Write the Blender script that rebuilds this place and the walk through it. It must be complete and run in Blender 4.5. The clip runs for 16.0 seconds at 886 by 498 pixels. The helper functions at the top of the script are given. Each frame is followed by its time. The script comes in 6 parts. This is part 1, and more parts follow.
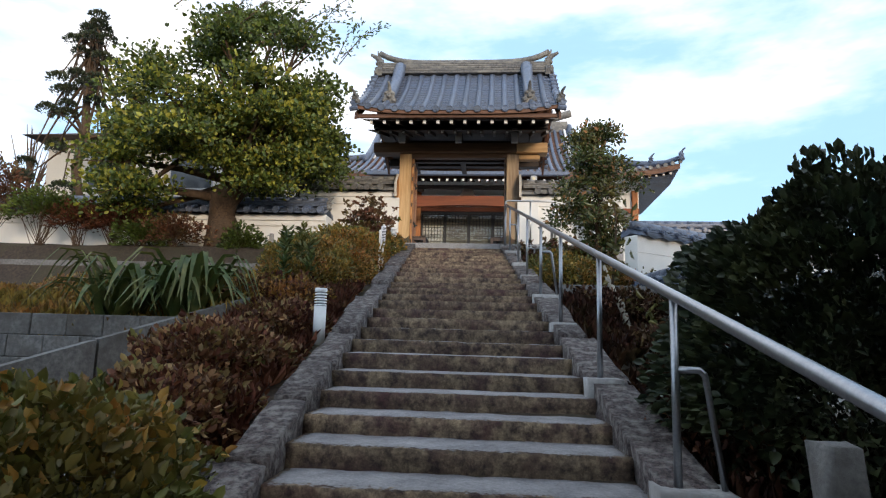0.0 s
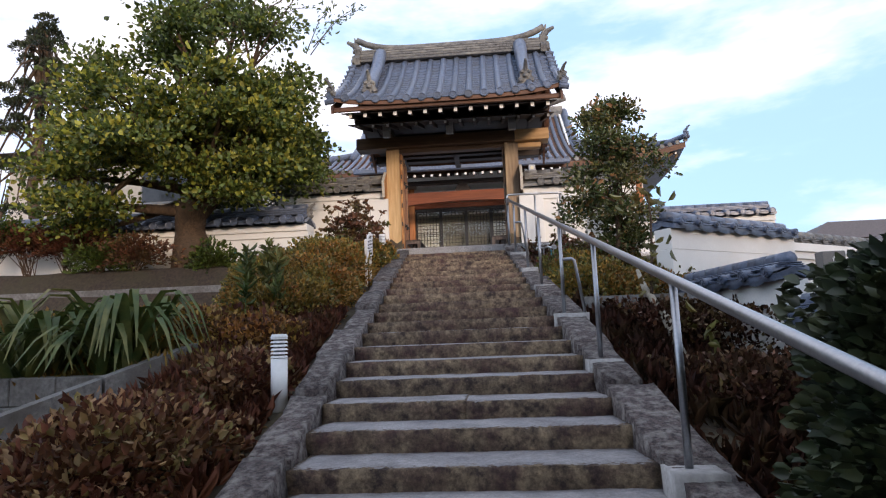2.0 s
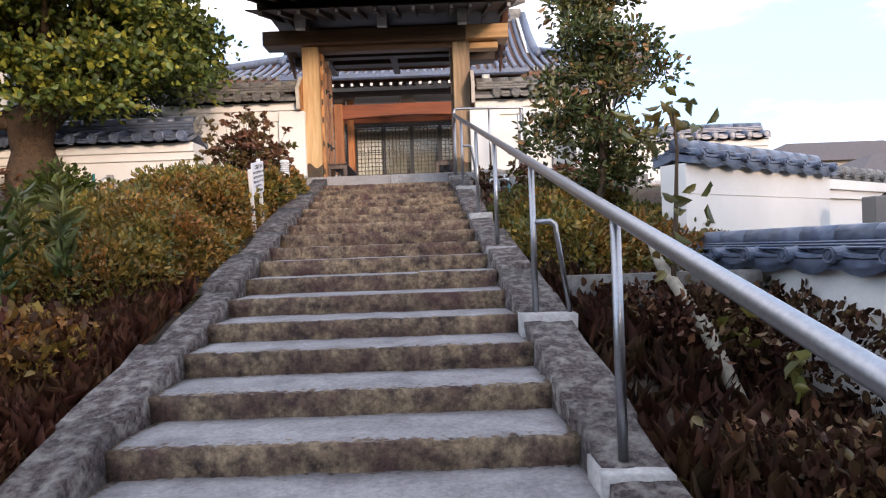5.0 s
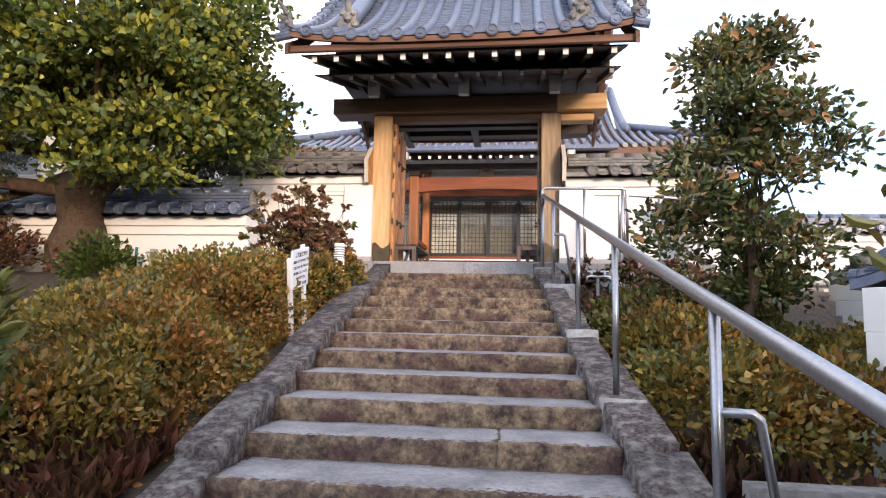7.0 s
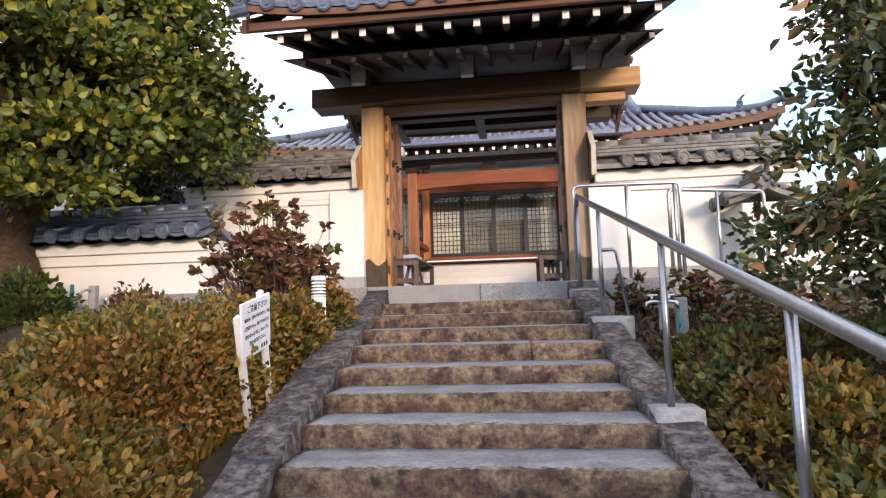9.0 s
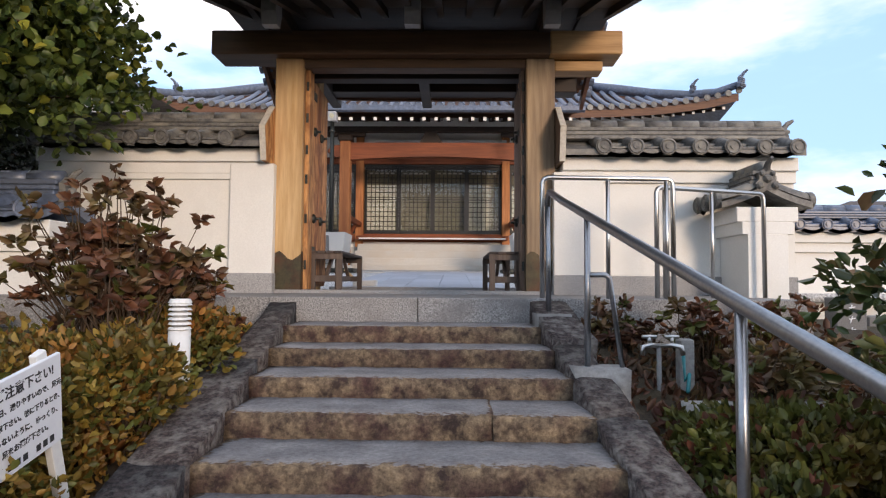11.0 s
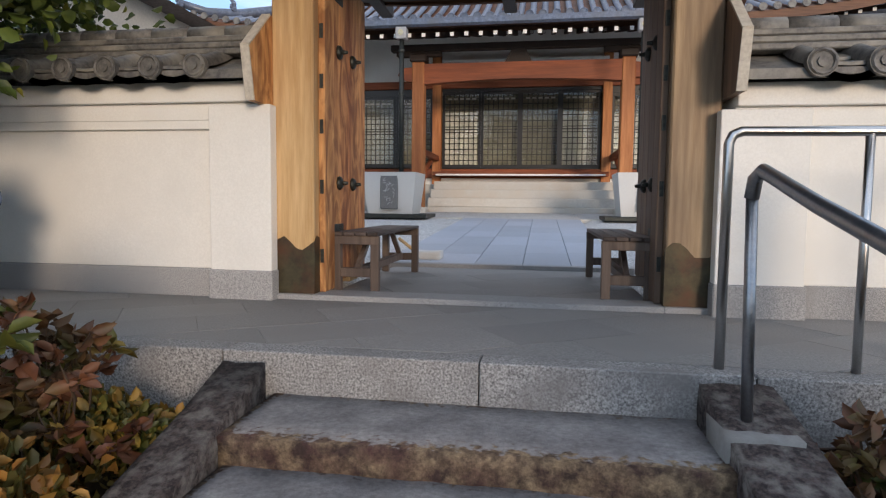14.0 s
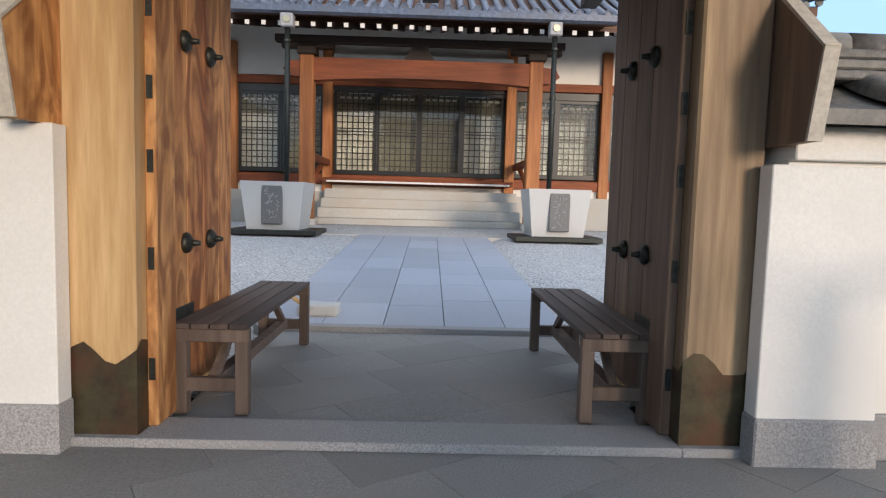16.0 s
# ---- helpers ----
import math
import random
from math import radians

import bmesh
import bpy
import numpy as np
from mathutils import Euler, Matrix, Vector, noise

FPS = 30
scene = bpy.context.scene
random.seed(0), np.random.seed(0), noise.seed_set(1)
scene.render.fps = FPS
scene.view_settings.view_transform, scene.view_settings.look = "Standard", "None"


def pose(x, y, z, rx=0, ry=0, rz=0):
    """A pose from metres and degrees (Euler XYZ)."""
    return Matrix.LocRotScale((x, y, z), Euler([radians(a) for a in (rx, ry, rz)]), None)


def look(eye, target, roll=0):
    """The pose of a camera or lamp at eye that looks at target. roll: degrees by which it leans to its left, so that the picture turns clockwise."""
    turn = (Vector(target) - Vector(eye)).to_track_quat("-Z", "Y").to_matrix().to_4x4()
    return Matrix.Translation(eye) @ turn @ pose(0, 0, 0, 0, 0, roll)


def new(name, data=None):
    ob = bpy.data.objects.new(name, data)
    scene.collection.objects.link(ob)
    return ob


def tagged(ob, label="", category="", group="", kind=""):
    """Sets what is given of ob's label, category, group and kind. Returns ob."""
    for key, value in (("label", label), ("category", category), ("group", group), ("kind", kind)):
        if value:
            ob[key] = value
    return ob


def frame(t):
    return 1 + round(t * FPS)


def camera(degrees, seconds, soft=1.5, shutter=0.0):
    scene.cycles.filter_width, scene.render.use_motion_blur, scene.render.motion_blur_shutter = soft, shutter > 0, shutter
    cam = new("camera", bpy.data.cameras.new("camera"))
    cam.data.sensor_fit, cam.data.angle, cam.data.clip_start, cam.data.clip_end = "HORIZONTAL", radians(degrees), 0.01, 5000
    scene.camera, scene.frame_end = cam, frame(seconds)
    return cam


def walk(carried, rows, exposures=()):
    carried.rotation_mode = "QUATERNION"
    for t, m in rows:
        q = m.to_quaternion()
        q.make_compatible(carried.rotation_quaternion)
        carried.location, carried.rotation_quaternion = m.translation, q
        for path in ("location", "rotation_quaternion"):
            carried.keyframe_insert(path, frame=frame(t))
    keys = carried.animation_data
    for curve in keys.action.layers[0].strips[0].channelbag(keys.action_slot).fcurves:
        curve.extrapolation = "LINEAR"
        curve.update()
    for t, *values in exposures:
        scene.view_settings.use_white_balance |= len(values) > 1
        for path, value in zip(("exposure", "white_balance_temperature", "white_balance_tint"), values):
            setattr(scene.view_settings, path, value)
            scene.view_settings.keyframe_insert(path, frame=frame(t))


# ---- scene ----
cam = camera(72.4, 16.0, 1.2)

EXPOSURES = [(0.0, 0.3, 6500, 10), (0.5, 0.6, 6700, 22), (1.0, 0.2, 6200, 6), (1.5, 0.2, 6400, 14), (2.0, 0.3, 6600, 18), (2.5, 0.75, 6750, 21), (3.0, 0.75, 6700, 20), (3.5, 0.4, 6600, 18), (6.0, 1.1, 6900, 22), (8.0, 0.95, 6900, 20), (10.5, 0.5, 6800, 18), (12.0, -0.05, 6500, 10), (12.5, -0.05, 6400, 8), (14.0, 0.15, 6500, 13), (15.0, 0.15, 6500, 12), (16.0, 0.3, 6500, 12)]
PATH = [
    (0, (0.887, -14.698, -2.148), (0.723, -12.727, -1.847), 1.6),
    (0.5, (0.795, -14.401, -2.042), (0.61, -12.432, -1.748), 0.5),
    (1, (0.766, -13.991, -1.904), (0.479, -12.058, -1.476), 1.5),
    (1.5, (0.775, -13.617, -1.814), (0.689, -11.646, -1.486), 0.8),
    (2, (0.794, -13.278, -1.732), (0.636, -11.304, -1.449), -2.1),
    (2.5, (0.808, -12.841, -1.663), (0.686, -10.847, -1.564), 1.7),
    (3, (0.875, -12.386, -1.508), (0.768, -10.405, -1.257), -1.5),
    (3.5, (0.892, -11.981, -1.447), (0.838, -9.992, -1.251), 2.0),
    (3.7, (0.935, -11.849, -1.391), (0.87, -9.861, -1.186), 1.3),
    (5.8, (0.964, -10.195, -1.054), (0.948, -8.198, -1.154), -3.6),
    (6, (0.943, -10.053, -1.006), (0.867, -8.055, -1.043), -3.1),
    (6.5, (0.894, -9.697, -0.849), (0.626, -7.724, -0.656), 1.2),
    (7, (0.837, -9.374, -0.759), (0.593, -7.402, -0.527), 1.2),
    (7.5, (0.747, -9.012, -0.657), (0.312, -7.066, -0.491), 1.5),
    (8, (0.693, -8.631, -0.546), (0.347, -6.669, -0.373), -0.4),
    (8.2, (0.667, -8.478, -0.508), (0.338, -6.517, -0.296), -1.1),
    (10.3, (0.466, -6.864, -0.003), (0.311, -4.875, 0.133), -0.4),
    (10.5, (0.466, -6.731, 0.006), (0.233, -4.747, 0.11), -1.5),
    (11, (0.428, -6.392, 0.138), (0.394, -4.395, 0.243), 0.4),
    (11.5, (0.427, -5.983, 0.326), (0.442, -3.983, 0.368), -0.9),
    (12, (0.463, -5.645, 0.369), (0.433, -3.649, 0.484), -0.2),
    (12.5, (0.548, -5.204, 0.473), (0.636, -3.212, 0.63), -1.4),
    (13, (0.557, -4.939, 0.557), (0.456, -2.949, 0.728), 0.6),
    (13.5, (0.497, -4.469, 0.607), (0.435, -2.472, 0.516), 2.5),
    (14, (0.399, -4.094, 0.691), (0.08, -2.125, 0.54), 0.6),
    (14.5, (0.219, -3.732, 0.778), (0.087, -1.738, 0.682), 3.3),
    (15, (0.153, -3.36, 0.864), (0.076, -1.364, 0.763), 0.2),
    (15.5, (0.077, -3.011, 0.967), (0.003, -1.012, 0.946), 2.0),
    (16, (0.062, -2.604, 1.093), (0.108, -0.611, 0.933), 1.6),
]
walk(cam, [(t, look(eye, target, roll)) for t, eye, target, roll in PATH], EXPOSURES)

# ---- world, sun, light ----
SUN_EL, SUN_AZ = 9.0, 154.0   # azimuth clockwise from +y
world = bpy.data.worlds.new("world")
scene.world = world
world.use_nodes = True
wn, wl = world.node_tree.nodes, world.node_tree.links
wn.clear()
sky = wn.new("ShaderNodeTexSky")
sky.sky_type, sky.sun_disc = "NISHITA", False
sky.sun_elevation, sky.sun_rotation = radians(SUN_EL), radians(SUN_AZ)
sky.air_density, sky.dust_density, sky.ozone_density = 1.0, 0.5, 2.5
tc = wn.new("ShaderNodeTexCoord")
cmap = wn.new("ShaderNodeMapping")
cmap.inputs["Scale"].default_value = (1.0, 1.0, 3.0)
cmap.inputs["Location"].default_value = (0.35, 0.0, 0.2)
cno = wn.new("ShaderNodeTexNoise")
cno.inputs["Scale"].default_value, cno.inputs["Detail"].default_value, cno.inputs["Roughness"].default_value = 2.1, 7, 0.55
crp = wn.new("ShaderNodeValToRGB")
crp.color_ramp.elements[0].position, crp.color_ramp.elements[1].position = 0.40, 0.66
crp.color_ramp.elements[0].color, crp.color_ramp.elements[1].color = (0.62, 0.62, 0.62, 1), (0.9, 0.9, 0.9, 1)
cmx = wn.new("ShaderNodeMixRGB")
hue = wn.new("ShaderNodeValToRGB")   # thin haze is blue, thick cloud white
hue.color_ramp.elements[0].position, hue.color_ramp.elements[1].position = 0.42, 0.60
hue.color_ramp.elements[0].color, hue.color_ramp.elements[1].color = (0.42, 0.68, 1.0, 1), (1.0, 0.98, 0.99, 1)
gain = wn.new("ShaderNodeVectorMath")
gain.operation = "SCALE"
gain.inputs["Scale"].default_value = 9.5
wl.new(cno.outputs[0], hue.inputs[0])
wl.new(hue.outputs[0], gain.inputs[0])
wl.new(gain.outputs[0], cmx.inputs[2])
wbg = wn.new("ShaderNodeBackground")
wbg.inputs[1].default_value = 0.15
wout = wn.new("ShaderNodeOutputWorld")
wl.new(tc.outputs["Generated"], cmap.inputs[0])
wl.new(cmap.outputs[0], cno.inputs["Vector"])
wl.new(cno.outputs[0], crp.inputs[0])
wl.new(crp.outputs[0], cmx.inputs[0])
wl.new(sky.outputs[0], cmx.inputs[1])
wl.new(cmx.outputs[0], wbg.inputs[0])
wl.new(wbg.outputs[0], wout.inputs[0])
sun_data = bpy.data.lights.new("sun", "SUN")
sun_data.energy, sun_data.angle, sun_data.color = 1.9, radians(13), (1.0, 0.80, 0.60)
sun = new("sun", sun_data)
_a, _e = radians(SUN_AZ), radians(SUN_EL)
sun_dir = Vector((math.sin(_a) * math.cos(_e), math.cos(_a) * math.cos(_e), math.sin(_e)))
sun.matrix_world = look(sun_dir * 60, (0, 0, 0))


# ---- materials ----
def mat(name, c1, c2, c3=None, grain=60.0, stain=2.0, rough=0.7, bump=0.2, metal=0.0, stretch=(1, 1, 1), island=0.0, obj=0.0, spec=0.5, lo=0.35, hi=0.65, translucent=0.0):
    """Grain mixes c1 and c2, large stains lay c3 over them; island/obj: brightness spread from piece to piece."""
    m = bpy.data.materials.new(name)
    m.use_nodes = True
    n, l = m.node_tree.nodes, m.node_tree.links
    b = n["Principled BSDF"]
    t = n.new("ShaderNodeTexCoord")
    mp = n.new("ShaderNodeMapping")
    mp.inputs["Scale"].default_value = stretch
    l.new(t.outputs["Object"], mp.inputs[0])
    info = n.new("ShaderNodeObjectInfo")
    off = n.new("ShaderNodeVectorMath")
    off.operation = "MULTIPLY_ADD"
    comb = n.new("ShaderNodeCombineXYZ")
    for i in range(3):
        l.new(info.outputs["Random"], comb.inputs[i])
    l.new(comb.outputs[0], off.inputs[0])
    off.inputs[1].default_value = (37.0, 19.0, 53.0) if obj else (0, 0, 0)
    l.new(mp.outputs[0], off.inputs[2])
    g = n.new("ShaderNodeTexNoise")
    g.inputs["Scale"].default_value, g.inputs["Detail"].default_value, g.inputs["Roughness"].default_value = grain, 5, 0.65
    l.new(off.outputs[0], g.inputs["Vector"])
    gr = n.new("ShaderNodeValToRGB")
    gr.color_ramp.elements[0].position, gr.color_ramp.elements[1].position = lo, hi
    gr.color_ramp.elements[0].color, gr.color_ramp.elements[1].color = (*c1, 1), (*c2, 1)
    l.new(g.outputs[0], gr.inputs[0])
    col = gr.outputs[0]
    if c3:
        s = n.new("ShaderNodeTexNoise")
        s.inputs["Scale"].default_value, s.inputs["Detail"].default_value, s.inputs["Roughness"].default_value = stain, 6, 0.6
        l.new(off.outputs[0], s.inputs["Vector"])
        sr = n.new("ShaderNodeValToRGB")
        sr.color_ramp.elements[0].position, sr.color_ramp.elements[1].position = 0.45, 0.68
        l.new(s.outputs[0], sr.inputs[0])
        mx = n.new("ShaderNodeMixRGB")
        mx.inputs[2].default_value = (*c3, 1)
        l.new(sr.outputs[0], mx.inputs[0])
        l.new(col, mx.inputs[1])
        col = mx.outputs[0]
    if island or obj:
        src = info.outputs["Random"]
        if island:
            src = n.new("ShaderNodeNewGeometry").outputs["Random Per Island"]
        mr = n.new("ShaderNodeMapRange")
        k = island or obj
        mr.inputs[3].default_value, mr.inputs[4].default_value = 1 - k, 1 + k
        l.new(src, mr.inputs[0])
        ml = n.new("ShaderNodeVectorMath")
        ml.operation = "SCALE"
        l.new(col, ml.inputs[0])
        l.new(mr.outputs[0], ml.inputs["Scale"])
        col = ml.outputs[0]
    l.new(col, b.inputs["Base Color"])
    b.inputs["Roughness"].default_value, b.inputs["Metallic"].default_value = rough, metal
    b.inputs["Specular IOR Level"].default_value = spec
    if bump:
        bp = n.new("ShaderNodeBump")
        bp.inputs["Strength"].default_value, bp.inputs["Distance"].default_value = bump, 0.02
        l.new(g.outputs[0], bp.inputs["Height"])
        l.new(bp.outputs[0], b.inputs["Normal"])
    if translucent:
        tr = n.new("ShaderNodeBsdfTranslucent")
        l.new(col, tr.inputs[0])
        ms = n.new("ShaderNodeMixShader")
        ms.inputs[0].default_value = translucent
        l.new(b.outputs[0], ms.inputs[1])
        l.new(tr.outputs[0], ms.inputs[2])
        l.new(ms.outputs[0], n["Material Output"].inputs[0])
    return m


def top_mat(name, side, side_b, side_c, top, top_b, rough=0.9, bump=0.6):
    """Stone whose upward faces are blended to grey by their normal, its risers brown and stained."""
    m = mat(name, side, side_b, side_c, grain=12, stain=4.5, rough=rough, bump=bump, obj=0.2, lo=0.36, hi=0.64)
    n, l = m.node_tree.nodes, m.node_tree.links
    b = n["Principled BSDF"]
    src = b.inputs["Base Color"].links[0].from_socket
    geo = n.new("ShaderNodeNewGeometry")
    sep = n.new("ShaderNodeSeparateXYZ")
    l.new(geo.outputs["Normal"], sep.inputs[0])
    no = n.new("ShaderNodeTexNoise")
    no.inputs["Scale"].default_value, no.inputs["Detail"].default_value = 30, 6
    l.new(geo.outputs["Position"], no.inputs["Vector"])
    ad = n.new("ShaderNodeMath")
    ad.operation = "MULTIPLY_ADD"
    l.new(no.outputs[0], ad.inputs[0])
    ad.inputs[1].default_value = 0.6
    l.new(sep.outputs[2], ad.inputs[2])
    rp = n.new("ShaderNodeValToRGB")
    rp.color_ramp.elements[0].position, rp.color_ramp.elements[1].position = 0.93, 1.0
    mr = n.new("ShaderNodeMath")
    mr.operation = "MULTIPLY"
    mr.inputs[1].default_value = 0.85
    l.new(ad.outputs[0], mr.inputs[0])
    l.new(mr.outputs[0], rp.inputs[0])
    fine = n.new("ShaderNodeTexNoise")
    fine.inputs["Scale"].default_value, fine.inputs["Detail"].default_value, fine.inputs["Roughness"].default_value = 38, 8, 0.75
    l.new(geo.outputs["Position"], fine.inputs["Vector"])
    fr = n.new("ShaderNodeValToRGB")
    fr.color_ramp.elements[0].position, fr.color_ramp.elements[1].position = 0.38, 0.68
    fr.color_ramp.elements[0].color, fr.color_ramp.elements[1].color = (0.58, 0.55, 0.53, 1), (1.5, 1.47, 1.4, 1)
    l.new(fine.outputs[0], fr.inputs[0])
    mot = n.new("ShaderNodeMixRGB")
    mot.blend_type = "MULTIPLY"
    mot.inputs[0].default_value = 1.0
    l.new(src, mot.inputs[1])
    l.new(fr.outputs[0], mot.inputs[2])
    src = mot.outputs[0]
    bp2 = n.new("ShaderNodeBump")
    bp2.inputs["Strength"].default_value, bp2.inputs["Distance"].default_value = 0.8, 0.015
    l.new(fine.outputs[0], bp2.inputs["Height"])
    l.new(b.inputs["Normal"].links[0].from_socket, bp2.inputs["Normal"])
    l.new(bp2.outputs[0], b.inputs["Normal"])
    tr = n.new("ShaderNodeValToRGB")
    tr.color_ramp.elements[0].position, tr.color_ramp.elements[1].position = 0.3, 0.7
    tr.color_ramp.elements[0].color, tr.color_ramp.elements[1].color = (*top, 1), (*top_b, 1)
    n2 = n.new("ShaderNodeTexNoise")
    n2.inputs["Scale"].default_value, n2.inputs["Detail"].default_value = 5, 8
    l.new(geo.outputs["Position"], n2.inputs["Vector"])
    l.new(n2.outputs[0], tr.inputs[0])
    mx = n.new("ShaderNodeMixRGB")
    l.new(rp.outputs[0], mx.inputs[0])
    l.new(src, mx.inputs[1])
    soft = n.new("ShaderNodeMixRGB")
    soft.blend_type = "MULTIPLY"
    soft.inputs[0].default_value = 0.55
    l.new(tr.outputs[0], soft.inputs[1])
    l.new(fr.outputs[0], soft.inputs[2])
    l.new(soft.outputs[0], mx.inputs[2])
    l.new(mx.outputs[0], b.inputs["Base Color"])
    return m


def wood_mat(name, a, b_, c, axis=2, rough=0.65, obj=0.12, knots=True):
    st = [9.0, 9.0, 9.0]
    st[axis] = 0.7
    m = mat(name, a, b_, c, grain=2.2, stain=0.28, rough=rough, bump=0.12, stretch=tuple(st), obj=obj, lo=0.3, hi=0.72)
    return m


def figured_mat(name, a, b_, c):
    """Broad-figured board: grain lines bent by large knots."""
    m = wood_mat(name, a, b_, c, 2)
    n, l = m.node_tree.nodes, m.node_tree.links
    b = n["Principled BSDF"]
    src = b.inputs["Base Color"].links[0].from_socket
    t = n.new("ShaderNodeTexCoord")
    mp = n.new("ShaderNodeMapping")
    mp.inputs["Scale"].default_value = (3.0, 3.0, 1.1)
    l.new(t.outputs["Object"], mp.inputs[0])
    w = n.new("ShaderNodeTexNoise")
    w.inputs["Scale"].default_value, w.inputs["Detail"].default_value, w.inputs["Distortion"].default_value = 1.6, 3, 2.2
    l.new(mp.outputs[0], w.inputs["Vector"])
    r = n.new("ShaderNodeValToRGB")
    r.color_ramp.elements[0].position, r.color_ramp.elements[1].position = 0.40, 0.62
    r.color_ramp.elements[0].color, r.color_ramp.elements[1].color = (0.55, 0.42, 0.33, 1), (1.25, 1.2, 1.1, 1)
    l.new(w.outputs[0], r.inputs[0])
    mx = n.new("ShaderNodeMixRGB")
    mx.blend_type = "MULTIPLY"
    mx.inputs[0].default_value = 1.0
    l.new(src, mx.inputs[1])
    l.new(r.outputs[0], mx.inputs[2])
    l.new(mx.outputs[0], b.inputs["Base Color"])
    return m


def glass_mat():
    m = bpy.data.materials.new("window_glass")
    m.use_nodes = True
    b = m.node_tree.nodes["Principled BSDF"]
    b.inputs["Base Color"].default_value = (0.9, 0.95, 0.95, 1)
    b.inputs["Roughness"].default_value, b.inputs["Transmission Weight"].default_value, b.inputs["IOR"].default_value = 0.03, 1.0, 1.42
    return m


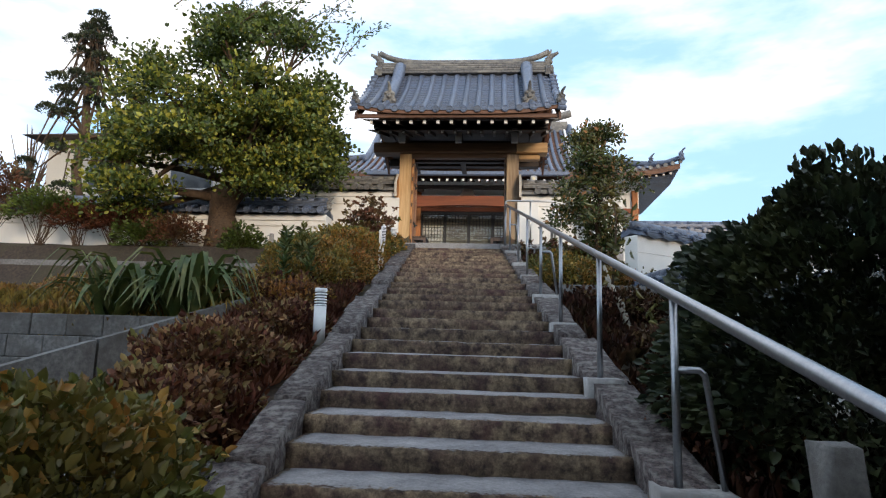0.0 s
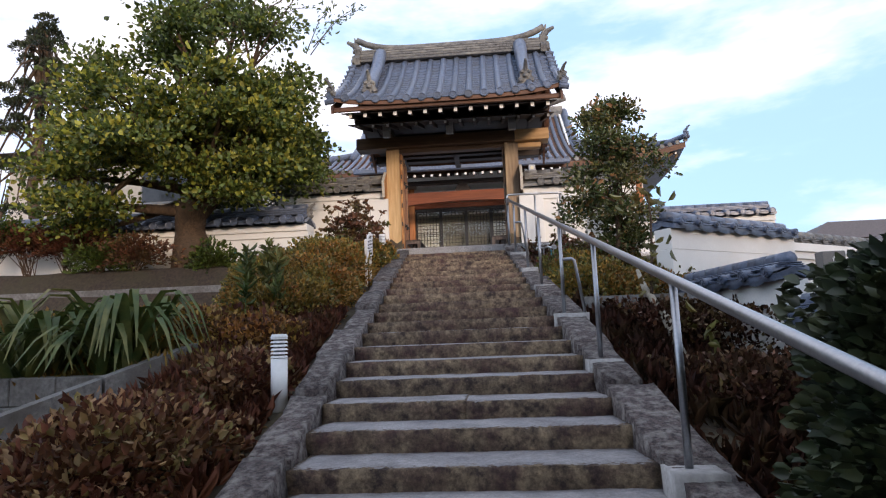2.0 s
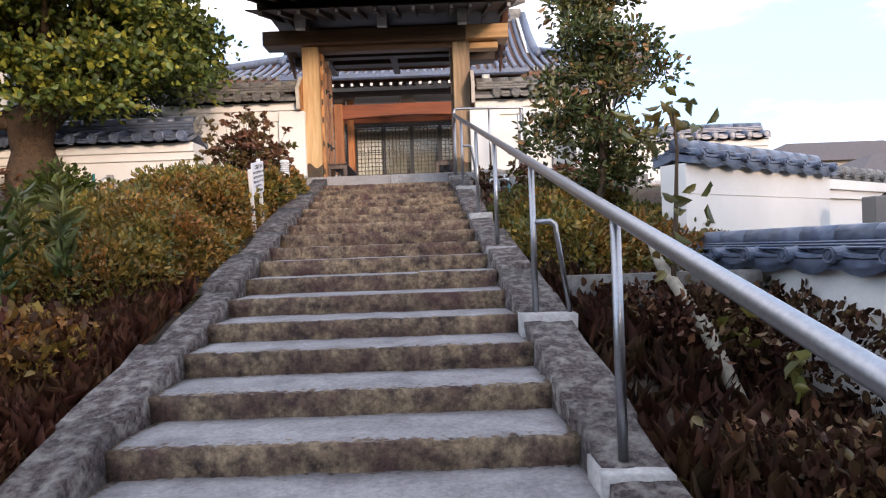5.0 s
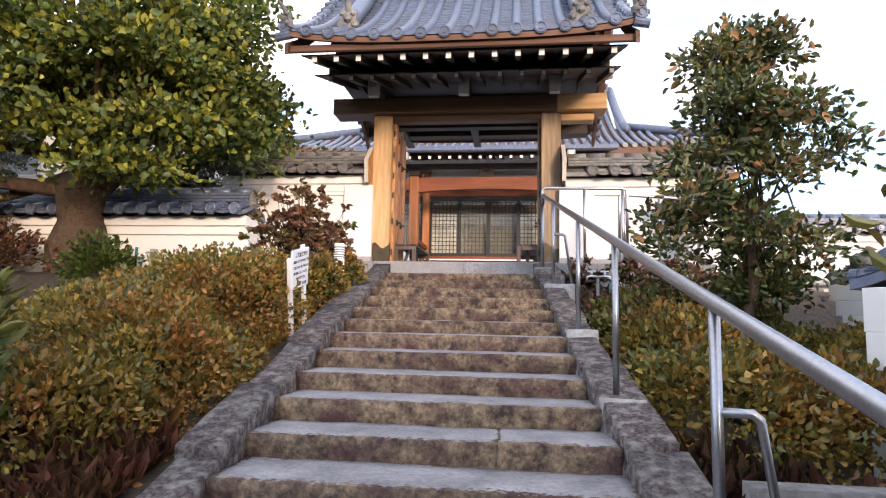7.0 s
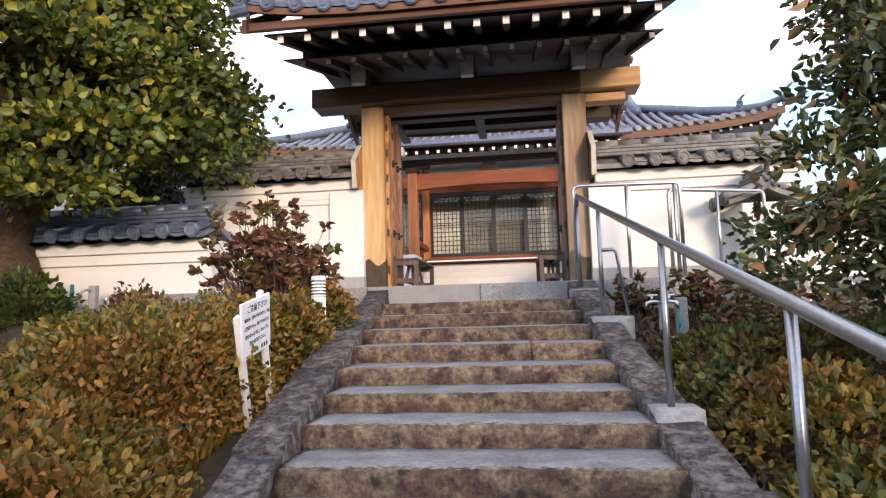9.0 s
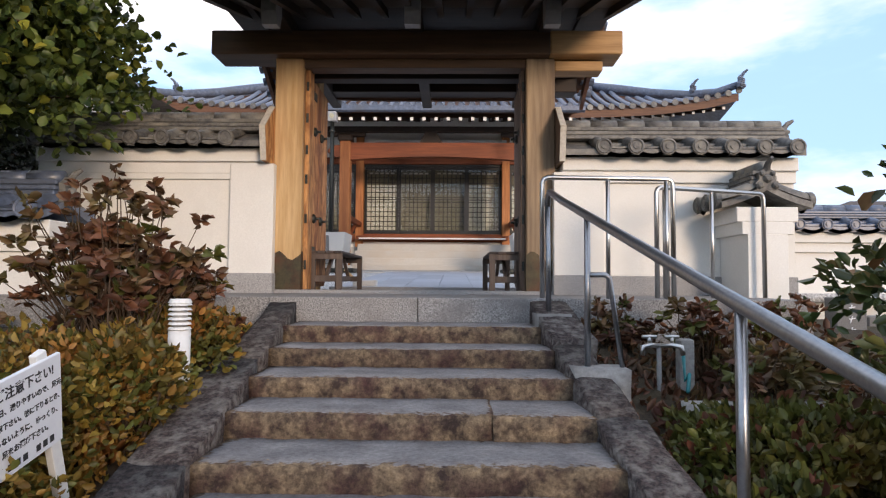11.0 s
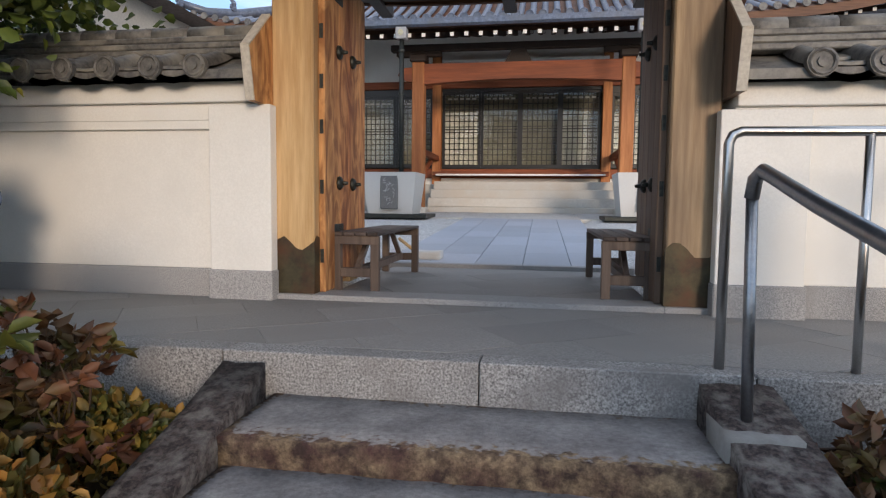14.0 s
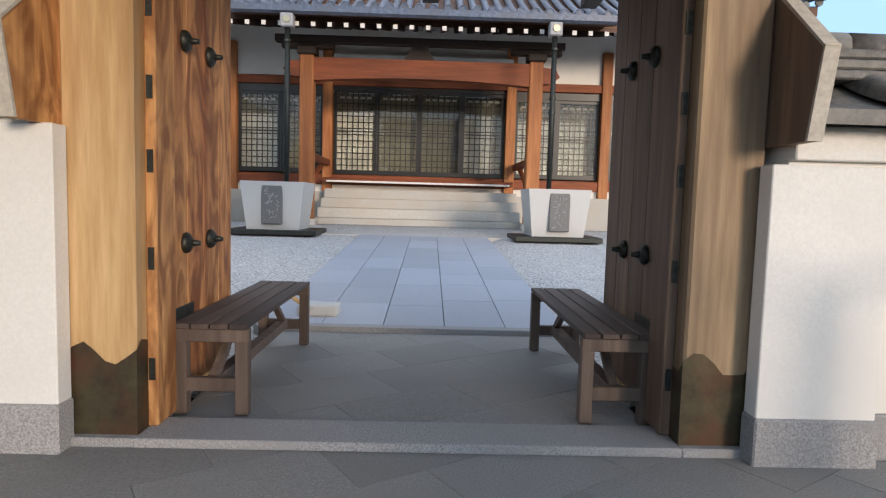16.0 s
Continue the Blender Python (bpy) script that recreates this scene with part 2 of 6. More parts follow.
M = dict(
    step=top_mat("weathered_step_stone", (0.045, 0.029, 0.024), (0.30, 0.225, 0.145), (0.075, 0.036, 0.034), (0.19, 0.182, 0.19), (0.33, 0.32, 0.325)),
    curb=mat("lichened_curb_stone", (0.028, 0.021, 0.021), (0.105, 0.078, 0.072), (0.23, 0.21, 0.19), grain=48, stain=15, rough=0.95, bump=0.8, obj=0.2, lo=0.4, hi=0.62),
    soil_joint=mat("mortar", (0.10, 0.09, 0.08), (0.2, 0.18, 0.16), grain=30, rough=1.0),
    granite=mat("granite", (0.20, 0.20, 0.205), (0.46, 0.455, 0.45), (0.30, 0.30, 0.30), grain=130, stain=1.4, rough=0.8, bump=0.1, obj=0.08),
    paver=mat("granite_paver", (0.20, 0.195, 0.19), (0.33, 0.32, 0.31), (0.245, 0.235, 0.225), grain=110, stain=1.2, rough=0.75, bump=0.06, obj=0.10),
    # blue tint puts the skylight on the court into the granite colour
    court_slab=mat("skylit_court_granite", (0.32, 0.345, 0.40), (0.45, 0.475, 0.53), (0.37, 0.39, 0.44), grain=80, stain=1.1, rough=0.7, bump=0.05, obj=0.10),
    # brown darkened in its colour for the eave's shade on the main beam
    beam_wood=wood_mat("brown_beam_wood", (0.075, 0.038, 0.02), (0.16, 0.085, 0.04), (0.05, 0.026, 0.014), 0),
    concrete=mat("concrete", (0.27, 0.26, 0.25), (0.42, 0.41, 0.39), (0.2, 0.19, 0.18), grain=25, stain=1.5, rough=0.9, bump=0.2),
    plaster=mat("white_plaster", (0.77, 0.76, 0.72), (0.84, 0.83, 0.79), (0.73, 0.72, 0.68), grain=70, stain=0.8, rough=0.85, bump=0.05),
    # grey tile blued in its colour for the sky it reflects
    tile=mat("sky_tinted_roof_tile", (0.065, 0.085, 0.13), (0.14, 0.175, 0.25), (0.10, 0.115, 0.145), grain=12, stain=2.5, rough=0.36, bump=0.08, obj=0.22),
    tile_old=mat("weathered_roof_tile", (0.065, 0.065, 0.066), (0.17, 0.165, 0.155), (0.25, 0.24, 0.21), grain=20, stain=3, rough=0.6, bump=0.15, obj=0.15),
    hinoki=wood_mat("light_cypress_wood", (0.47, 0.29, 0.12), (0.70, 0.49, 0.26), (0.30, 0.17, 0.08), 2, obj=0.08),
    hinoki_stained=wood_mat("water_stained_cypress", (0.40, 0.27, 0.15), (0.68, 0.51, 0.31), (0.17, 0.11, 0.07), 2, obj=0.08),
    kerb=mat("grey_kerb_granite", (0.10, 0.098, 0.098), (0.46, 0.45, 0.44), (0.19, 0.18, 0.175), grain=95, stain=2.6, rough=0.85, bump=0.15, obj=0.1),
    hinoki_x=wood_mat("light_cypress_beam", (0.33, 0.18, 0.07), (0.56, 0.35, 0.16), (0.27, 0.13, 0.05), 0),
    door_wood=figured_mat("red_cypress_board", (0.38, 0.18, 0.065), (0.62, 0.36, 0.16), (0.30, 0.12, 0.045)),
    # right-hand boards: the darker colour holds the shade on that side
    door_shaded=wood_mat("shaded_door_board", (0.15, 0.095, 0.065), (0.29, 0.195, 0.13), (0.11, 0.07, 0.05), 2),
    # dark wood, its colour lowered to carry the shade under the eaves
    dark_wood=wood_mat("near_black_wood", (0.016, 0.009, 0.006), (0.042, 0.023, 0.014), (0.012, 0.007, 0.005), 0),
    brown_wood=wood_mat("brown_rafter_wood", (0.09, 0.038, 0.018), (0.19, 0.085, 0.04), (0.05, 0.02, 0.012), 0),
    # orange stain, lowered further to put the porch eave's shade into colour
    red_wood=wood_mat("orange_stained_wood", (0.17, 0.042, 0.013), (0.30, 0.08, 0.024), (0.11, 0.028, 0.010), 0),
    red_post=wood_mat("orange_stained_post", (0.34, 0.12, 0.035), (0.55, 0.23, 0.08), (0.22, 0.07, 0.02), 2),
    bench=wood_mat("grey_bench_wood", (0.055, 0.04, 0.034), (0.125, 0.09, 0.075), (0.04, 0.03, 0.027), 1),
    bench_leg=wood_mat("bench_leg_wood", (0.085, 0.06, 0.047), (0.19, 0.14, 0.11), (0.06, 0.042, 0.036), 2),
    white_paint=mat("white_end_paint", (0.78, 0.77, 0.74), (0.85, 0.84, 0.80), grain=40, rough=0.6, bump=0.02),
    pale_edge=mat("pale_edge_wood", (0.45, 0.41, 0.35), (0.60, 0.56, 0.48), grain=30, rough=0.8, bump=0.1),
    copper=mat("green_brown_copper", (0.045, 0.035, 0.022), (0.085, 0.075, 0.04), (0.10, 0.045, 0.025), grain=9, stain=4, rough=0.55, metal=0.4, bump=0.05, obj=0.1),
    iron=mat("dark_iron", (0.03, 0.032, 0.03), (0.06, 0.065, 0.058), grain=40, rough=0.5, metal=0.7),
    steel=mat("stainless_steel", (0.5, 0.5, 0.49), (0.62, 0.61, 0.6), grain=200, rough=0.28, metal=1.0, bump=0.0),
    galv=mat("galvanised_rail", (0.30, 0.31, 0.33), (0.37, 0.38, 0.40), grain=60, rough=0.34, metal=0.95, bump=0.0),
    gutter=mat("grey_gutter", (0.30, 0.305, 0.31), (0.38, 0.38, 0.38), (0.26, 0.25, 0.25), grain=20, rough=0.5),
    black_frame=mat("black_window_frame", (0.012, 0.012, 0.012), (0.025, 0.024, 0.022), grain=40, rough=0.35, bump=0.0),
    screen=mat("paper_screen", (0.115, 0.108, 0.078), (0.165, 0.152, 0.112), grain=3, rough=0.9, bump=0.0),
    glass=glass_mat(),
    gravel=mat("white_gravel", (0.22, 0.22, 0.22), (0.80, 0.79, 0.775), grain=34, stain=6, rough=0.9, bump=0.9, island=0.15),
    soil=mat("dry_soil", (0.03, 0.021, 0.015), (0.075, 0.052, 0.034), (0.055, 0.045, 0.022), grain=18, stain=1.2, rough=1.0, bump=0.7),
    pvc=mat("white_pvc", (0.74, 0.74, 0.72), (0.80, 0.80, 0.78), grain=20, rough=0.45, bump=0.0),
    plate=mat("white_signboard", (0.76, 0.77, 0.80), (0.81, 0.82, 0.84), grain=10, rough=0.5, bump=0.0),
    ink=mat("black_ink", (0.02, 0.02, 0.022), (0.035, 0.035, 0.038), grain=50, rough=0.7, bump=0.0),
    bark=mat("tree_bark", (0.04, 0.025, 0.015), (0.125, 0.078, 0.045), (0.075, 0.05, 0.03), grain=22, stain=4, rough=0.95, bump=0.8, stretch=(1, 1, 0.35)),
    pale_bark=mat("pale_bark", (0.24, 0.21, 0.16), (0.38, 0.34, 0.27), grain=25, rough=0.9, bump=0.4, stretch=(1, 1, 0.3)),
    leaf_tree=mat("tree_leaf", (0.04, 0.07, 0.015), (0.13, 0.165, 0.03), grain=3, rough=0.5, bump=0, island=0.5, translucent=0.3),
    # yellow-green that puts sunlight into the leaf colour
    leaf_sunlit=mat("sunlit_yellow_leaf", (0.20, 0.23, 0.03), (0.36, 0.32, 0.045), grain=3, rough=0.5, bump=0, island=0.4, translucent=0.3),
    leaf_dark=mat("glossy_dark_leaf", (0.022, 0.038, 0.018), (0.06, 0.085, 0.032), (0.08, 0.09, 0.03), grain=4, stain=2, rough=0.32, bump=0, island=0.5, translucent=0.15),
    leaf_azalea=mat("bronze_azalea_leaf", (0.17, 0.125, 0.023), (0.36, 0.245, 0.045), (0.31, 0.115, 0.028), grain=5, stain=1.6, rough=0.55, bump=0, island=0.45, translucent=0.25),
    leaf_green=mat("fresh_green_leaf", (0.06, 0.072, 0.015), (0.14, 0.145, 0.03), (0.17, 0.11, 0.028), grain=5, stain=1.8, rough=0.5, bump=0, island=0.45, translucent=0.25),
    leaf_red=mat("russet_leaf", (0.075, 0.026, 0.019), (0.15, 0.055, 0.03), (0.11, 0.06, 0.025), spec=0.2, grain=6, stain=2.5, rough=0.6, bump=0, island=0.5, translucent=0.2),
    # russet leaf darkened: the right bank's deep shade is put into this colour
    leaf_red_shaded=mat("shaded_russet_leaf", (0.03, 0.012, 0.009), (0.068, 0.026, 0.015), (0.05, 0.032, 0.012), grain=6, stain=2.5, spec=0.15, rough=0.8, bump=0, island=0.5, translucent=0.15),
    # pale colour standing for gate and sky mirrored in the panes
    pane_gleam=mat("pale_pane_gleam", (0.30, 0.29, 0.25), (0.40, 0.385, 0.33), grain=3, rough=0.9, bump=0.0),
    leaf_brown=mat("wilted_leaf", (0.20, 0.10, 0.045), (0.36, 0.20, 0.09), (0.18, 0.17, 0.05), grain=5, stain=3, rough=0.7, bump=0, island=0.45, translucent=0.2),
    leaf_camellia=mat("camellia_leaf", (0.035, 0.062, 0.018), (0.095, 0.125, 0.035), (0.13, 0.11, 0.035), grain=4, stain=2, rough=0.35, bump=0, island=0.5, translucent=0.2),
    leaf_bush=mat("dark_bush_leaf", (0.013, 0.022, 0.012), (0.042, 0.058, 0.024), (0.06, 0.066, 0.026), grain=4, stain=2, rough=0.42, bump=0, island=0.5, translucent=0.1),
    leaf_rust=mat("rust_leaf", (0.085, 0.034, 0.022), (0.20, 0.085, 0.042), (0.13, 0.11, 0.035), grain=5, stain=3, rough=0.55, bump=0, island=0.5, translucent=0.2),
    old_concrete=mat("weathered_concrete", (0.11, 0.105, 0.10), (0.22, 0.21, 0.195), (0.09, 0.08, 0.07), grain=22, stain=2.2, rough=0.95, bump=0.4, obj=0.15),
    leaf_strap=mat("strap_leaf", (0.045, 0.08, 0.018), (0.12, 0.15, 0.035), (0.22, 0.19, 0.05), grain=4, stain=2, rough=0.6, bump=0, island=0.4, translucent=0.2),
    stone_grey=mat("grave_granite", (0.10, 0.10, 0.10), (0.20, 0.20, 0.195), grain=120, rough=0.6, bump=0.05),
    plant_white=mat("planter_stone", (0.50, 0.50, 0.48), (0.62, 0.62, 0.6), (0.56, 0.55, 0.53), grain=110, stain=2, rough=0.8, bump=0.1),
    hall_step=mat("pale_step_stone", (0.47, 0.45, 0.41), (0.60, 0.58, 0.53), (0.52, 0.47, 0.40), grain=40, stain=1.4, rough=0.85, bump=0.08, obj=0.06),
    blue_hose=mat("teal_hose", (0.01, 0.16, 0.18), (0.015, 0.22, 0.24), grain=20, rough=0.5, bump=0),
    brass=mat("worn_brass", (0.45, 0.36, 0.2), (0.6, 0.52, 0.36), grain=40, rough=0.3, metal=1.0, bump=0),
    house_wall=mat("cream_house_wall", (0.46, 0.43, 0.37), (0.55, 0.51, 0.44), grain=30, stain=1, rough=0.9, bump=0.05),
    house_roof=mat("brown_house_roof", (0.07, 0.05, 0.045), (0.12, 0.095, 0.085), grain=10, rough=0.7, bump=0.2),
    glass_dark=mat("dark_pane", (0.03, 0.035, 0.04), (0.05, 0.055, 0.06), grain=4, rough=0.1, bump=0),
)


# ---- mesh helpers ----
def part(name, bm, material, parent=None, label="", smooth=False):
    """Links a bmesh as one mesh object under a thing or part."""
    me = bpy.data.meshes.new(name)
    bmesh.ops.recalc_face_normals(bm, faces=bm.faces)
    if smooth:
        for f in bm.faces:
            f.smooth = True
    bm.to_mesh(me)
    bm.free()
    return mesh_part(name, me, material, parent, label)


def mesh_part(name, me, material, parent=None, label=""):
    if material and not me.materials:
        me.materials.append(material)
    ob = new(name, me)
    if parent:
        ob.parent = parent
    if label:
        ob["label"] = label
    return ob


def thing(name, at=(0, 0, 0), label="", category="", group="", kind="", rz=0.0):
    ob = new(name)
    ob.empty_display_size = 0.1
    ob.matrix_world = pose(*at, 0, 0, rz)
    return tagged(ob, label, category, group, kind)


def box(x0, x1, y0, y1, z0, z1, bevel=0.0, bm=None, taper=0.0):
    """A box, its edges bevelled; joined into bm if given."""
    own = bm is None
    b = bmesh.new()
    r = bmesh.ops.create_cube(b, size=1.0)
    for v in r["verts"]:
        k = 1 - taper if v.co.z > 0 else 1
        v.co = Vector(((x0 + x1) / 2 + v.co.x * (x1 - x0) * k, (y0 + y1) / 2 + v.co.y * (y1 - y0) * k, (z0 + z1) / 2 + v.co.z * (z1 - z0)))
    if bevel:
        bmesh.ops.bevel(b, geom=b.edges[:], offset=bevel, segments=1, affect="EDGES", profile=0.5)
    if own:
        return b
    return join(bm, b)


def join(bm, other, m=None):
    if m is not None:
        bmesh.ops.transform(other, matrix=m, verts=other.verts[:])
    tmp = bpy.data.meshes.new("tmp")
    other.to_mesh(tmp)
    other.free()
    bm.from_mesh(tmp)
    bpy.data.meshes.remove(tmp)
    return bm


def tube(points, radius, sides=8, bm=None, cap=True):
    """A round tube along points; radius one number or one each."""
    bm = bm or bmesh.new()
    pts = [Vector(p) for p in points]
    rad = radius if isinstance(radius, (list, tuple)) else [radius] * len(pts)
    rings = []
    side = None
    for i, p in enumerate(pts):
        d = ((pts[min(i + 1, len(pts) - 1)] - p).normalized() + (p - pts[max(i - 1, 0)]).normalized()).normalized()
        if side is None:
            side = d.orthogonal().normalized()
        side = (side - d * side.dot(d)).normalized()
        up = d.cross(side)
        rings.append([bm.verts.new(p + (side * math.cos(2 * math.pi * k / sides) + up * math.sin(2 * math.pi * k / sides)) * rad[i]) for k in range(sides)])
    for a, b in zip(rings, rings[1:]):
        for k in range(sides):
            bm.faces.new((a[k], a[(k + 1) % sides], b[(k + 1) % sides], b[k]))
    if cap:
        bm.faces.new(rings[0][::-1])
        bm.faces.new(rings[-1])
    return bm


def prism(profile, a, b, axis="x", bm=None):
    """A closed profile pushed from a to b. axis x: profile is (y, z); axis y: (x, z); axis z: (x, y)."""
    bm = bm or bmesh.new()

    def at(p, s):
        return {"x": (s, p[0], p[1]), "y": (p[0], s, p[1]), "z": (p[0], p[1], s)}[axis]
    r0 = [bm.verts.new(at(p, a)) for p in profile]
    r1 = [bm.verts.new(at(p, b)) for p in profile]
    n = len(profile)
    for i in range(n):
        bm.faces.new((r0[i], r0[(i + 1) % n], r1[(i + 1) % n], r1[i]))
    bm.faces.new(r0[::-1])
    bm.faces.new(r1)
    return bm


def disc(center, radius, depth, axis="y", sides=14, bm=None):
    c = Vector(center)
    d = {"x": Vector((1, 0, 0)), "y": Vector((0, 1, 0)), "z": Vector((0, 0, 1))}[axis]
    return tube([c - d * depth / 2, c + d * depth / 2], radius, sides, bm)


def sheet(rows, bm=None, thick=0.0):
    """A grid of points as a surface, with an underside thick metres below."""
    bm = bm or bmesh.new()
    vs = [[bm.verts.new(p) for p in r] for r in rows]
    for a, b in zip(vs, vs[1:]):
        for i in range(len(a) - 1):
            bm.faces.new((a[i], a[i + 1], b[i + 1], b[i]))
    if thick:
        lo = [[bm.verts.new(Vector(p) - Vector((0, 0, thick))) for p in r] for r in rows]
        for a, b in zip(lo, lo[1:]):
            for i in range(len(a) - 1):
                bm.faces.new((a[i], b[i], b[i + 1], a[i + 1]))
        ring = [(r, 0) for r in range(len(rows))] + [(len(rows) - 1, c) for c in range(1, len(rows[0]))]
        ring += [(r, len(rows[0]) - 1) for r in range(len(rows) - 2, -1, -1)] + [(0, c) for c in range(len(rows[0]) - 2, 0, -1)]
        for (r0, c0), (r1, c1) in zip(ring, ring[1:] + ring[:1]):
            bm.faces.new((vs[r0][c0], vs[r1][c1], lo[r1][c1], lo[r0][c0]))
    return bm


def rough_block(x0, x1, y0, y1, z0, z1, seed, amp=0.02, nx=5, shear=None):
    """A hewn stone: a box cut finely, its faces pushed in and out, its edges rounded by wear."""
    b = bmesh.new()
    bmesh.ops.create_cube(b, size=1.0)
    cuts = {0: nx, 1: 2, 2: 2}
    for ax, c in cuts.items():
        es = [e for e in b.edges if abs(e.verts[0].co[ax] - e.verts[1].co[ax]) > 0.01]
        bmesh.ops.subdivide_edges(b, edges=es, cuts=c, use_grid_fill=True)
    for v in b.verts:
        u = v.co.copy()
        p = Vector(((x0 + x1) / 2 + u.x * (x1 - x0), (y0 + y1) / 2 + u.y * (y1 - y0), (z0 + z1) / 2 + u.z * (z1 - z0)))
        edge = sum(abs(abs(c) - 0.5) < 0.01 for c in u)
        w = noise.noise_vector(p * 7 + Vector((seed * 3.1, seed, 0))) + 0.6 * noise.noise_vector(p * 19 + Vector((seed, 0, seed)))
        w.z *= 0.45
        p += w * amp
        if edge >= 2:
            p -= Vector((u.x * (abs(abs(u.x) - .5) < .01), u.y * (abs(abs(u.y) - .5) < .01), u.z * (abs(abs(u.z) - .5) < .01))) * amp * 0.35
        if shear:
            p = shear(p)
        v.co = p
    for f in b.faces:
        f.smooth = True
    return b


def leaves(pts, dirs, size, width=0.45, jitter=0.35, seed=1, fold=0.18):
    """A mesh of many small folded leaves at pts pointing along dirs."""
    rng = np.random.default_rng(seed)
    pts = np.asarray(pts, float)
    d = np.asarray(dirs, float) + rng.normal(0, jitter, pts.shape)
    d /= np.linalg.norm(d, axis=1, keepdims=True) + 1e-9
    s = np.cross(d, rng.normal(0, 1, pts.shape))
    s /= np.linalg.norm(s, axis=1, keepdims=True) + 1e-9
    nrm = np.cross(d, s)
    L = size * rng.uniform(0.6, 1.3, (len(pts), 1))
    W, F = s * L * width * 0.5, nrm * L * fold
    lower, upper = pts + d * L * 0.32, pts + d * L * 0.68 - nrm * L * 0.03
    co = np.stack([pts, lower + W * 0.9 + F, upper + W * 0.85 + F, pts + d * L - nrm * L * 0.1, upper - W * 0.85 + F, lower - W * 0.9 + F], 1).reshape(-1, 3)
    n = len(pts)
    me = bpy.data.meshes.new("leaves")
    me.vertices.add(6 * n)
    me.vertices.foreach_set("co", co.ravel())
    me.loops.add(8 * n)
    i = np.arange(n)[:, None] * 6
    me.loops.foreach_set("vertex_index", (i + np.array([[0, 1, 2, 3, 0, 3, 4, 5]])).ravel())
    me.polygons.add(2 * n)
    me.polygons.foreach_set("loop_start", np.arange(2 * n) * 4)
    me.update(calc_edges=True)
    return me


# ---- plan ----
SLOPE = 0.2675


def stair_x(y):
    """The middle of the stairs: they run a little askew to the gate."""
    return 0.12 + 0.061 * (-y - 1.8)


def nosing(y):
    return -0.19 - SLOPE * (-2.02 - y)


def smooth01(a, b, v):
    k = min(1.0, max(0.0, (v - a) / (b - a)))
    return k * k * (3 - 2 * k)


def ground_z(x, y):
    """The height of the earth: a terraced bank beside the stairs, level under the temple, low beyond."""
    bank = max(nosing(min(y, -1.8)) - 0.16, -3.85)
    d = x - stair_x(max(y, -15))
    if d < -1.2:
        bank += 0.12 * smooth01(-1.2, -3.5, d)
        if y > -2.6:
            bank = max(bank, -0.42)
    if y < -2.55:
        bank -= (0.25 + 0.5 * smooth01(-7.0, -3.6, y)) * smooth01(-2.5, -3.1, d)
    if d > 1.2:
        bank -= 0.45 * smooth01(1.3, 3.2, d) + 1.5 * smooth01(3.0, 9.0, d) * smooth01(0, -3, y)
    bank -= 0.75 * smooth01(-2.3, -2.9, x + 0.75 * (y + 8.6)) * smooth01(-8.2, -8.7, y)
    inside = -0.30
    k = smooth01(-2.0, -1.2, y)
    z = bank * (1 - k) + inside * k
    far = smooth01(24, 60, math.hypot(x, y))
    z = z * (1 - far) - 4.2 * far
    return z + 0.05 * noise.noise(Vector((x * 1.3, y * 1.3, 0))) + 0.02 * noise.noise(Vector((x * 5, y * 5, 3)))


def build_ground():
    xs = [-2500, -800, -250, -90, -50, -30] + [-20 + 0.5 * i for i in range(81)] + [30, 50, 90, 250, 800, 2500]
    ys = [-2500, -800, -250, -90, -50, -30, -22] + [-18 + 0.5 * i for i in range(41)] + [4, 8, 16, 30, 50, 90, 250, 800, 2500]
    rows = [[(x, y, ground_z(x, y)) for x in xs] for y in ys]
    ob = part("ground", sheet(rows), M["soil"], smooth=True)
    tagged(ob, "brown dry garden soil sloping down beside the stairs", "ground", kind="structure")


# ---- stairs ----
def build_stairs():
    st = thing("stone_stairs", label="weathered brown stone stairs with grey treads", category="stairs", kind="structure")
    edges = [(-2.02 - 0.444 * i + 0.0009 * i * i, -0.187 - i * 0.1155) for i in range(32)]
    rnd = random.Random(4)
    for i, (y, z) in enumerate(edges):
        back = edges[i - 1][0] if i else -1.51
        c, w = stair_x(y), 0.93
        cuts = [c - w]
        if i % 7 == 3:
            cuts.append(c + rnd.uniform(-0.5, 0.5))
        cuts.append(c + w)
        for a, b in zip(cuts, cuts[1:]):
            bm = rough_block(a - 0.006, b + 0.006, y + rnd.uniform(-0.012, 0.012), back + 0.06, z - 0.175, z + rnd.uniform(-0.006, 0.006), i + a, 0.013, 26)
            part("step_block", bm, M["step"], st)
    # mortar core under the blocks
    bm = bmesh.new()
    rows = [[(stair_x(yy) + dx, yy, nosing(yy) - 0.17) for dx in (-1.0, 1.0)] for yy in (-1.5, -6, -10.5, -15.4)]
    sheet(rows, bm, 0.3)
    part("core", bm, M["soil_joint"], st)
    # sloping curbs
    for s in (-1, 1):
        y = -1.56
        k = 0
        while y > -15:
            ln = rnd.uniform(0.75, 1.15)
            y1 = y - ln
            wdt = rnd.uniform(0.22, 0.30)
            ym = (y + y1) / 2
            c = stair_x(ym) + s * (0.925 + wdt / 2)
            lift = rnd.uniform(0.015, 0.06)

            def shear(p, ym=ym, lift=lift):
                return Vector((p.x - 0.061 * (p.y - ym), p.y, p.z + nosing(ym) + SLOPE * (p.y - ym) + lift))
            bm = rough_block(c - wdt / 2, c + wdt / 2, y1 + 0.008, y - 0.008, -0.34, 0.0, k * 7 + s, 0.024, 5, shear)
            part("curb_stone", bm, M["curb"], st, "dark lichen-spotted curb stone")
            y = y1
            k += 1


